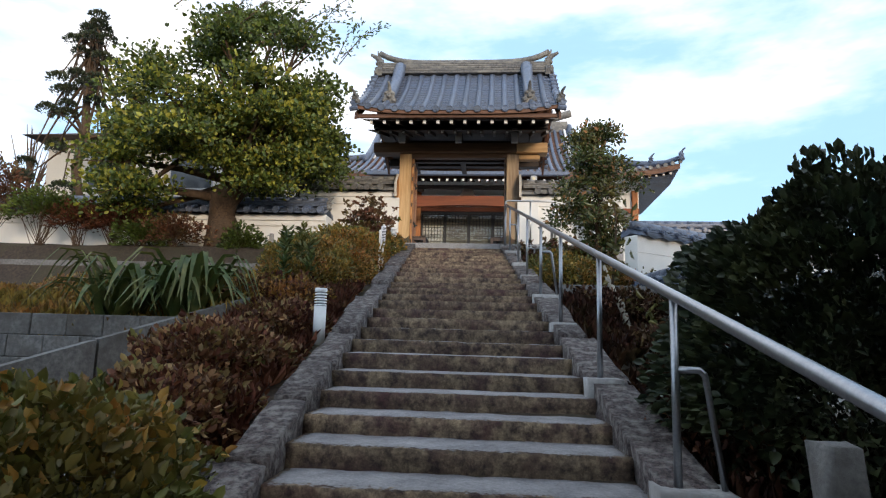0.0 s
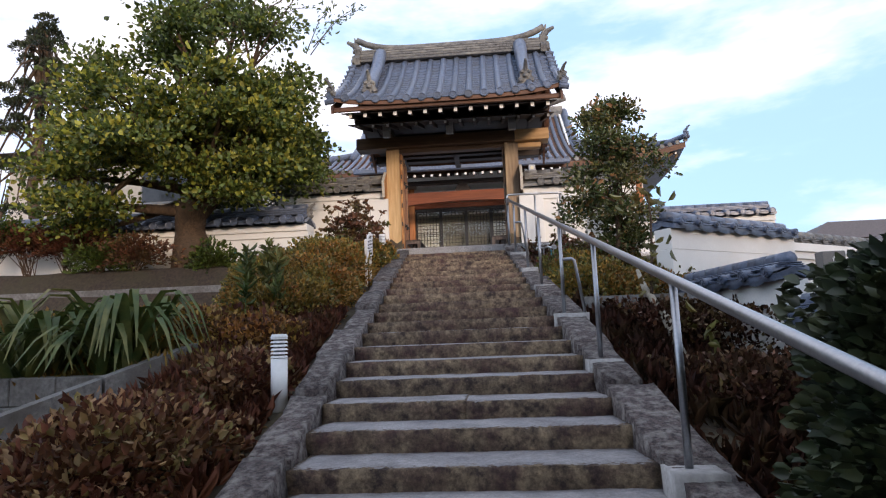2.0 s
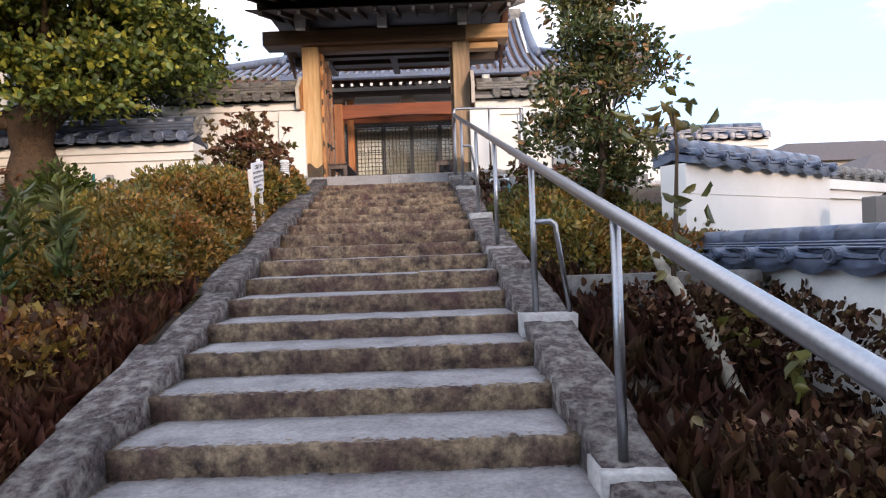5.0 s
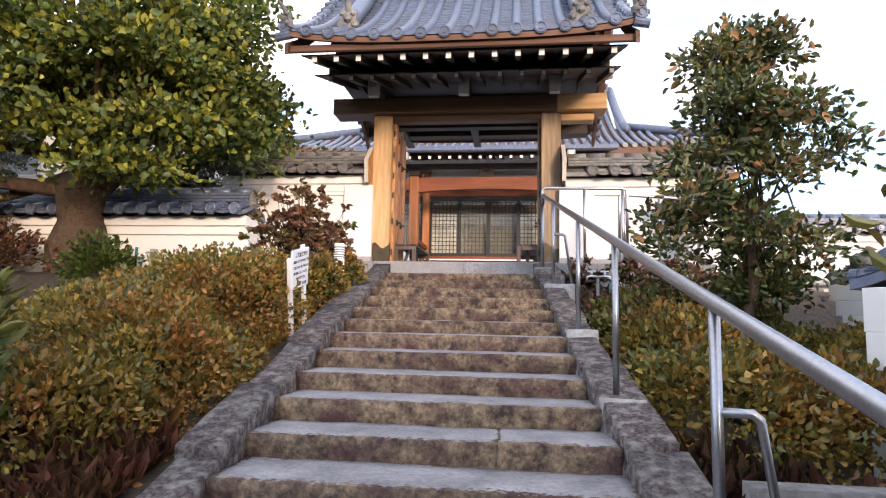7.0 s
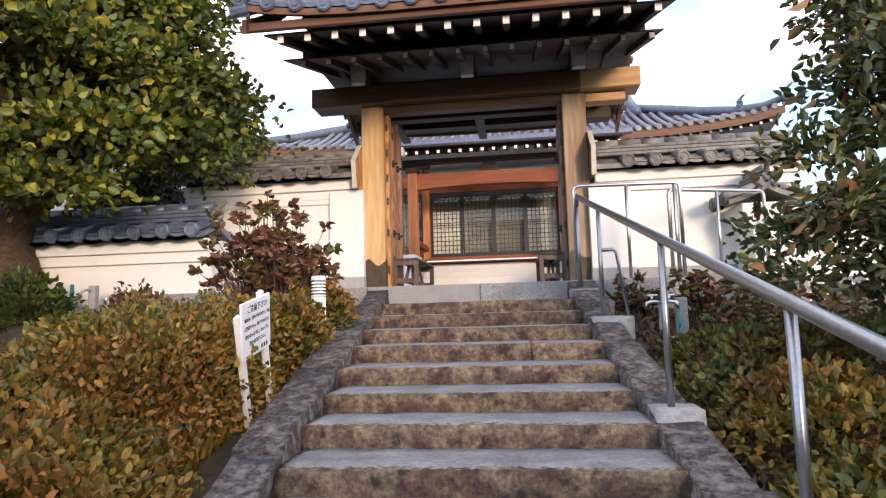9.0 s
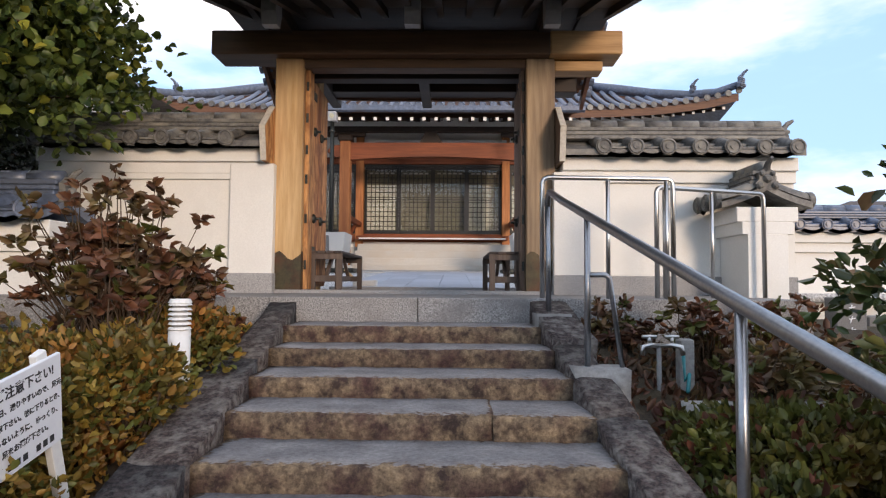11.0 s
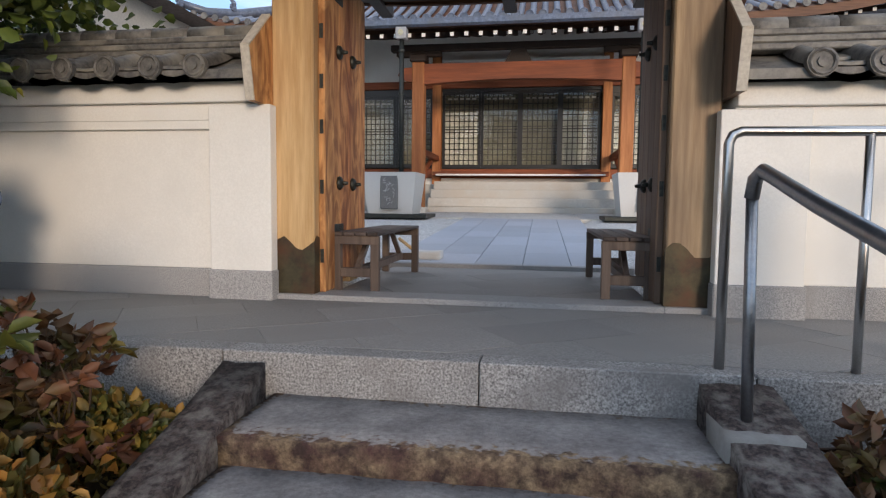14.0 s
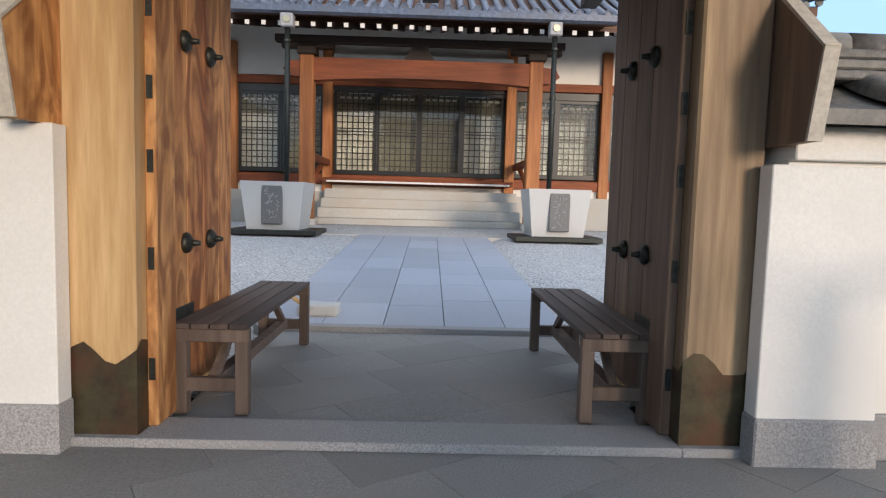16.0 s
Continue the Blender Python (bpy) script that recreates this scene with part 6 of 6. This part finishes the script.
            q.append((cx + rng.gauss(0, .01), cy + rng.gauss(0, .01), cz - 0.2 + 0.5 * f))
            d.append((rng.gauss(0, 1), rng.gauss(0, 1), 0.9))
    t = thing("lily_shoots", (0, 0, 0), "upright pale green leafy shoots growing through the hedge", "plant")
    mesh_part("shoot_leaves", leaves(q, d, 0.13, 0.2, 0.2, seed=3), M["leaf_strap"], t)
    st = bmesh.new()
    for cx, cy, cz in ((-1.75, -6.6, -0.93), (-1.95, -6.7, -1.0), (-1.55, -6.85, -1.08), (-1.8, -7.1, -1.15)):
        tube([(cx, cy, ground_z(cx, cy)), (cx, cy, cz + 0.3)], 0.006, 5, st)
    part("shoot_stems", st, M["leaf_strap"], t)


# ---- rails ----
def rail_x(y):
    return 1.158 + 0.0563 * (-1.78 - y)


def rail_z(y):
    return 0.812 - 0.271 * (-1.78 - y)


def build_rail():
    r = thing("handrail", label="sloping galvanised pipe handrail on slim posts beside the stairs", category="handrail")
    top = [(rail_x(-1.72) - 0.005, -1.74, 0.72), (rail_x(-1.74), -1.75, 0.79), (rail_x(-1.8), -1.82, 0.815)]
    part("rail", tube(top + [(rail_x(y), y, rail_z(y)) for y in (-2.2, -6, -10.3, -11.6, -13, -16.0)], 0.026, 12), M["galv"], r, smooth=True)
    part("end_post", tube([(rail_x(-1.74) - 0.005, -1.74, 0.74), (1.150, -1.80, -0.12)], 0.021, 10), M["galv"], r, smooth=True)
    for y, brace in ((-2.80, 1), (-4.50, 0), (-5.83, 0), (-7.30, 1), (-8.72, 0), (-10.33, 0), (-11.80, 1), (-13.4, 0), (-14.9, 0)):
        x, zb = rail_x(y) + 0.005, nosing(y) + 0.03
        zt = rail_z(y) - 0.02
        p = part("post", tube([(x, y, zb), (x, y, zt)], 0.019, 10), M["galv"], r, smooth=True)
        if brace:
            h = zb + (zt - zb) * 0.62
            part("brace", tube([(x, y, h), (x + 0.10, y - 0.02, h), (x + 0.125, y - 0.02, h - 0.02), (x + 0.20, y - 0.02, zb - 0.02)], 0.016, 8), M["galv"], p, smooth=True)
        bs = thing("rail_footing", (x, y, 0), "square grey concrete footing of a handrail post", "footing", "rail footings")
        w = 0.17 if brace else 0.09
        part("block", rough_block(-0.10, 0.05 + w, -0.12, 0.12, zb - 0.36, zb + 0.012, y, 0.008, 3), M["concrete"], bs)
    bs = thing("rail_footing", (1.15, -1.80, 0), "square grey concrete footing of a handrail post", "footing", "rail footings")
    part("block", rough_block(-0.11, 0.15, -0.14, 0.12, -0.42, -0.10, 3, 0.008, 3), M["concrete"], bs)
    # stainless barriers on the landing
    for name, pts, posts in (("a", [(1.16, -1.40), (2.26, -1.33)], (0.0, 0.5, 0.95, 1.0)), ("b", [(2.20, -1.10), (3.32, -0.72)], (0.0, 0.07, 0.5, 1.0))):
        b = thing("steel_barrier", (*pts[0], 0), "polished stainless steel pipe barrier on the landing", "railing", "steel barriers")
        a, e = Vector((0, 0, 0)), Vector((pts[1][0] - pts[0][0], pts[1][1] - pts[0][1], 0))
        zt = 1.0 if name == "a" else 0.97
        up = Vector((0, 0, 1))
        u = e.normalized()
        path = [a, a + up * (zt - 0.05), a + up * (zt - 0.015) + u * 0.015, a + up * zt + u * 0.05, e + up * zt - u * 0.05, e + up * (zt - 0.015) - u * 0.015, e + up * (zt - 0.05), e]
        part("hoop", tube(path, 0.021, 12), M["steel"], b, smooth=True)
        for f in posts[1:-1]:
            p = e * f
            part("upright", tube([p, p + up * zt], 0.018, 10), M["steel"], b, smooth=True)


# ---- loose things ----
def build_benches():
    def bench(at, mirror):
        b = thing("wooden_bench", at, "weathered dark wooden slatted bench standing in the gateway", "bench", "gateway benches")
        L, W, H = 1.56, 0.37, 0.465
        for k in range(4):
            part("seat_slat", box(-W / 2 + k * W / 4 + 0.004, -W / 2 + (k + 1) * W / 4 - 0.004, 0, L, H - 0.028, H, 0.004), M["bench"], b)
        for y in (0.02, L - 0.07):
            part("end_rail", box(-W / 2, W / 2, y, y + 0.045, H - 0.095, H - 0.028, 0.004), M["bench_leg"], b)
            for sx in (-1, 1):
                part("leg", box(sx * (W / 2 - 0.035) - 0.032, sx * (W / 2 - 0.035) + 0.032, y + 0.002, y + 0.062, 0.002, H - 0.03, 0.004), M["bench_leg"], b)
            part("foot_rail", box(-W / 2 + 0.06, W / 2 - 0.06, y + 0.01, y + 0.05, 0.12, 0.19, 0.004), M["bench_leg"], b)
        part("long_rail", box(-0.035, 0.035, 0.06, L - 0.06, 0.13, 0.19, 0.004), M["bench_leg"], b)
        for y0, y1 in ((0.08, 0.42), (L - 0.08, L - 0.42)):
            part("brace", tube([(0, y0, 0.18), (0, y1, H - 0.04)], 0.028, 4), M["bench_leg"], b)
        return b
    bench((-0.995, 0.31, 0.0), 1)
    bench((1.01, 0.29, 0.0), 1)
    # folded parasol bag lying beyond the bench
    t = thing("garden_bundle", (-0.98, 2.55, 0.04), "pale bundled garden tools lying beside the path", "tools")
    part("handle", tube([(-0.2, 0.0, 0.25), (0.0, 0.2, 0.05), (0.1, 0.4, 0.04)], 0.02, 6), M["hinoki"], t)
    part("bag", rough_block(-0.1, 0.25, 0.1, 0.4, 0.0, 0.10, 2, 0.02, 3), M["plant_white"], t)


def build_bollards():
    for x, y, top in ((-0.74, -9.03, -1.68), (-1.06, -3.1, 0.03)):
        zb = ground_z(x, y)
        b = thing("bollard_light", (x, y, zb - 0.03), "white louvred garden bollard light among shrubs", "lamp", "bollard lights")
        h = top - zb + 0.03
        part("tube", tube([(0, 0, 0), (0, 0, h - 0.17)], 0.058, 16), M["pvc"], b, smooth=True)
        part("core", tube([(0, 0, h - 0.18), (0, 0, h - 0.02)], 0.040, 12), M["gutter"], b, smooth=True)
        for k in range(6):
            z = h - 0.165 + k * 0.026
            part("louvre", tube([(0, 0, z), (0, 0, z + 0.013)], [0.062, 0.054], 16), M["pvc"], b)
        part("cap", tube([(0, 0, h - 0.022), (0, 0, h)], [0.062, 0.052], 16), M["pvc"], b)


def build_sign():
    x, y = -1.035, -4.33
    zg = ground_z(x, y) - 0.04
    s = thing("notice_sign", (x, y, zg), "white notice board with black writing leaning on two white stakes", "sign")
    tilt = Matrix.Translation((0, 0, -0.34 - zg)) @ Matrix.Rotation(radians(12), 4, "X") @ Matrix.Rotation(radians(4), 4, "Y")

    lean = Matrix.Translation((0, 0, -0.34 - zg)) @ Matrix.Rotation(radians(22), 4, "X") @ Matrix.Rotation(radians(4), 4, "Y")

    def slanted(name, bm, material, parent, label="", by=tilt):
        bmesh.ops.transform(bm, matrix=by, verts=bm.verts[:])
        return part(name, bm, material, parent, label)
    bd = slanted("board", box(-0.008, 0.008, -0.20, 0.20, -0.17, 0.17, 0.003), M["plate"], s)
    for yy in (-0.175, 0.155):
        slanted("stake", box(-0.040, -0.010, yy - 0.028, yy + 0.028, zg + 0.28, 0.150 + 0.1 * yy, 0.003), M["white_paint"], s, "", lean)

    def line(body, size, z, name):
        text = bpy.data.curves.new(name, "FONT")
        text.body, text.size, text.extrude, text.offset = body, size, 0.0006, 0.0008
        text.align_x = "CENTER"
        src = new(name, text)
        me = bpy.data.meshes.new_from_object(src.evaluated_get(bpy.context.evaluated_depsgraph_get()))
        bpy.data.objects.remove(src)
        me.transform(tilt @ Matrix(((0, 0, 1, 0.0092), (1, 0, 0, 0.012), (0, 1, 0, z), (0, 0, 0, 1))))
        mesh_part(name, me, M["ink"], bd)
    line("ご注意下さい!", 0.046, 0.105, "heading")
    line("雨の日、滑りやすいので、足元", 0.026, 0.055, "writing")
    line("ご注意下さい。特に下りるとき、", 0.025, 0.005, "writing")
    line("滑らないように、ゆっくり、", 0.027, -0.045, "writing")
    line("足をお運び下さい。", 0.027, -0.092, "writing")
    for k in range(6):
        yy = -0.085 + 0.036 * k + (0.03 if k > 2 else 0)
        slanted("mark", box(0.0085, 0.0098, yy, yy + 0.022, -0.150, -0.125), M["ink"], bd)


def build_taps():
    x, y = 1.72, -2.55
    zb = ground_z(x, y)
    t = thing("water_tap", (x, y, zb - 0.02), "chrome garden water tap on a pipe with a teal hose", "tap")
    top = -0.24 - zb
    part("standpipe", tube([(0, 0, 0), (0, 0, top)], 0.016, 8), M["gutter"], t)
    for k, dx in enumerate((-0.07, 0.07)):
        tp = part("spout", tube([(0, 0, top), (dx, -0.03, top + 0.01), (dx * 1.7, -0.06, top), (dx * 1.8, -0.07, top - 0.05)], 0.016, 8), M["steel"], t, smooth=True)
        bm = tube([(dx, -0.03, top + 0.01), (dx, -0.03, top + 0.06)], 0.012, 8)
        tube([(dx - 0.045, -0.03, top + 0.06), (dx + 0.045, -0.03, top + 0.06)], 0.012, 8, bm)
        part("handle", bm, M["steel"], tp, smooth=True)
    part("hose", tube([(0.126, -0.07, top - 0.05), (0.13, -0.08, top - 0.2), (0.15, -0.1, 0.12), (0.1, -0.2, 0.03)], 0.012, 8), M["blue_hose"], t, "teal rubber hose", smooth=True)
    p = thing("concrete_post", (1.90, -2.5, ground_z(1.9, -2.5) - 0.02), "short square grey concrete post beside the tap", "post")
    part("shaft", box(-0.045, 0.045, -0.045, 0.045, 0, -0.20 - ground_z(1.9, -2.5), 0.008), M["concrete"], p)
    e = thing("garden_edging", (1.75, -3.0, ground_z(1.75, -3.0) - 0.05), "low grey concrete edging by the tap", "edging")
    part("bar", rough_block(-0.05, 1.0, -0.06, 0.06, 0, 0.14, 6, 0.006, 5), M["concrete"], e)
    # concrete edging crossing the bank
    for k, (xa, yy) in enumerate(((1.75, -6.75),)):
        z = ground_z(xa + 0.5, yy)
        e = thing("garden_edging", (xa, yy, z - 0.1), "grey concrete retaining edge across the planted bank", "edging")
        part("bar", rough_block(0, 1.3, -0.07, 0.07, 0, 0.42, 8 + k, 0.006, 6), M["old_concrete"], e)
    e = thing("bank_edging", (-2.4, -8.7, 0), "long grey concrete edging on the sloping bank", "edging")
    for k in range(4):
        f0, f1 = k / 4, (k + 1) / 4 - 0.008
        pa, pb = Vector((0.5 - 1.9 * f0, 0.7 - 2.4 * f0, 0)), Vector((0.5 - 1.9 * f1, 0.7 - 2.4 * f1, 0))
        za, zb = [-1.72 - 0.33 * math.hypot(p.x - 0.5, p.y - 0.7) for p in (pa, pb)]
        bm = bmesh.new()
        n = Vector((0.07, -0.06, 0))
        vs = [bm.verts.new(p + s * n + Vector((0, 0, z))) for p, zz in ((pa, za), (pb, zb)) for s in (-1, 1) for z in (zz - 0.35, zz)]
        for f in ((0, 1, 3, 2), (4, 6, 7, 5), (0, 4, 5, 1), (2, 3, 7, 6), (1, 5, 7, 3), (0, 2, 6, 4)):
            bm.faces.new([vs[i] for i in f])
        part("length", bm, M["old_concrete"], e)
    bw = thing("block_retaining_wall", (-2.3, -8.35, -3.4), "grey concrete block retaining wall of the planted bank", "retaining wall", kind="structure")
    rnd = random.Random(7)
    for r_ in range(6):
        for q in range(18):
            xa = -0.42 * q - (0.21 if r_ % 2 else 0.0)
            part("block", box(xa - 0.415, xa - 0.003, rnd.uniform(-0.006, 0.006) - 0.05 * (5 - r_), 0.35, 0.24 * r_, 0.24 * r_ + 0.235, 0.008), M["old_concrete"], bw)
    for k, (x, y) in enumerate(((-1.9, -9.6), (-2.3, -9.9), (-1.7, -10.0))):
        s = thing("garden_stone", (x, y, ground_z(x, y) - 0.04), "pale rounded stone among dry shrubs", "stone", "garden stones")
        part("rock", rough_block(-0.14, 0.14, -0.1, 0.1, 0, 0.18, k + 2, 0.04, 3), M["concrete"], s)
    s = thing("boundary_stone", (2.12, -12.35, ground_z(2.12, -12.35) - 0.05), "squat pale weathered stone post beside the bush", "stone")
    part("rock", rough_block(-0.065, 0.065, -0.07, 0.07, 0, -2.42 - ground_z(2.12, -12.35), 9, 0.02, 3), M["old_concrete"], s)
    # memorial stones below the wall
    for k, (x, y, w, h, zb) in enumerate(((4.35, -0.25, 0.30, 0.62, -0.62), (5.0, 0.1, 0.5, 0.30, -0.5), (5.35, -4.75, 0.30, 0.62, -1.42), (5.85, -4.75, 0.22, 0.46, -1.5))):
        z = min(zb, ground_z(x, y))
        s = thing("memorial_stone", (x, y, z), "upright polished grey memorial stone with carved characters", "stone", "memorial stones")
        part("shaft", box(-w / 2, w / 2, -0.1, 0.1, 0, zb + h - z, 0.01), M["stone_grey"], s)
        for q in range(4):
            zz = zb + h - z - 0.1 - 0.11 * q
            bm = tube([(-0.03, -0.104, zz), (0.03, -0.104, zz + 0.01)], 0.006, 4)
            tube([(0.0, -0.104, zz + 0.03), (-0.02, -0.104, zz - 0.04)], 0.006, 4, bm)
            part("carved_stroke", bm, M["plate"], s)


def build_wall_taps():
    for x, y, top in ((-3.99, -1.85, 0.10), (-3.70, -1.85, 0.03)):
        zb = ground_z(x, y) - 0.03
        t = thing("tap_post", (x, y, zb), "grey concrete tap post with a bent pipe by the low wall", "post", "tap posts")
        h = top - zb
        part("shaft", box(-0.04, 0.04, -0.04, 0.04, 0, h, 0.008), M["concrete"], t)
        part("tap", tube([(0, -0.04, h - 0.06), (-0.02, -0.10, h - 0.05), (-0.05, -0.13, h - 0.08), (-0.06, -0.13, h - 0.14)], 0.013, 7), M["steel"], t, smooth=True)
        part("pipe", tube([(-0.06, -0.13, h - 0.13), (-0.10, -0.12, h - 0.3), (-0.11, -0.10, 0.02)], 0.012, 7), M["gutter"], t, smooth=True)
    t = thing("hose_end", (-4.22, -1.9, ground_z(-4.22, -1.9)), "short teal hose end standing in the weeds", "hose")
    part("hose", tube([(0, 0, -0.03), (0.01, 0, 0.15), (0.0, 0.02, 0.30)], 0.02, 7), M["blue_hose"], t, smooth=True)


def house(name, label, x0, x1, y0, y1, zb, ze, zr, windows):
    h = thing(name, ((x0 + x1) / 2, y0, zb), label, "house", "neighbouring houses")
    cx = (x0 + x1) / 2

    def loc(x, y, z):
        return (x - cx, y - y0, z - zb)
    part("wall", box(x0 - cx, x1 - cx, 0, y1 - y0, 0, ze - zb), M["house_wall"], h)
    o = 0.6
    bm = bmesh.new()
    e = [bm.verts.new(loc(x, y, ze - 0.1)) for x, y in ((x0 - o, y0 - o), (x1 + o, y0 - o), (x1 + o, y1 + o), (x0 - o, y1 + o))]
    ins = min(x1 - x0, y1 - y0) / 2
    r = [bm.verts.new(loc(x, (y0 + y1) / 2, zr)) for x in (x0 + ins * 0.8, x1 - ins * 0.8)]
    for f in ((e[0], e[1], r[1], r[0]), (e[1], e[2], r[1]), (e[2], e[3], r[0], r[1]), (e[3], e[0], r[0]), (e[3], e[2], e[1], e[0])):
        bm.faces.new(f)
    part("roof", bm, M["house_roof"], h)
    for x, z, w, hh in windows:
        wn_ = part("window", box(x - w / 2 - cx, x + w / 2 - cx, -0.04, 0.02, z - zb, z + hh - zb), M["gutter"], h)
        part("pane", box(x - w / 2 + 0.06 - cx, x + w / 2 - 0.06 - cx, -0.06, -0.041, z + 0.06 - zb, z + hh - 0.06 - zb), M["glass_dark"], wn_)
    return h


def build_far():
    house("neighbour_house", "cream two-storey house with brown hipped roof behind the trees", -15.0, -7.5, 5.0, 11.0, -1.0, 4.7, 6.0, [(-12.6, 2.8, 1.6, 1.3), (-9.6, 2.8, 1.6, 1.3), (-12.6, 0.2, 1.6, 1.5), (-9.5, 0.2, 1.6, 1.5)])
    house("neighbour_house", "cream house with brown roof beyond the long wall", 21.0, 33.0, 26.0, 33.0, -3.0, 3.4, 5.0, [(23.5, 1.2, 1.8, 1.3), (26.8, 1.2, 1.8, 1.3), (30.0, 1.2, 1.8, 1.3)])
    house("neighbour_house", "low house with dark roof seen over the garden wall", 14.0, 24.0, 8.0, 14.0, -3.5, 0.55, 1.7, [(16.0, -1.4, 1.6, 1.2), (19.5, -1.4, 1.6, 1.2)])
    p = thing("utility_pole", (33.0, 40.0, -4.2), "distant concrete utility pole with cross-arms", "pole")
    part("shaft", tube([(0, 0, 0), (0, 0, 10.5)], [0.2, 0.13], 8), M["concrete"], p)
    for z in (9.3, 9.9):
        part("cross_arm", box(-0.9, 0.9, -0.06, 0.06, z, z + 0.12), M["gutter"], p)
    for k, z in enumerate((9.45, 10.05)):
        w = thing("power_cable", (0, 0, 0), "thin black overhead power cable", "cable", "overhead cables")
        a, b = Vector((33.0, 40.0, -4.2 + z)), Vector((60.0, 18.0, 6.5 + k * 0.6))
        part("wire", tube([a.lerp(b, f) - Vector((0, 0, 2.0 * f * (1 - f))) for f in [q / 8 for q in range(9)]], 0.02, 4), M["iron"], w)
    # distant hills
    bm = bmesh.new()
    rows = []
    for k, s in enumerate((0.0, 1.0)):
        rows.append([(420 * math.sin(a), 420 * math.cos(a) * 1.0, -6 + s * (13 + 9 * noise.noise(Vector((a * 4, 1, 0))) + 3 * noise.noise(Vector((a * 17, 2, 0))))) for a in [radians(-180 + 3 * q) for q in range(121)]])
    sheet(rows, bm)
    tagged(part("backdrop", bm, M["leaf_dark"]), "low dark wooded hills on the horizon", "hills", kind="structure")


build_trees()
build_shrubs()
build_rail()
build_benches()
build_bollards()
build_sign()
build_taps()
build_wall_taps()
build_far()
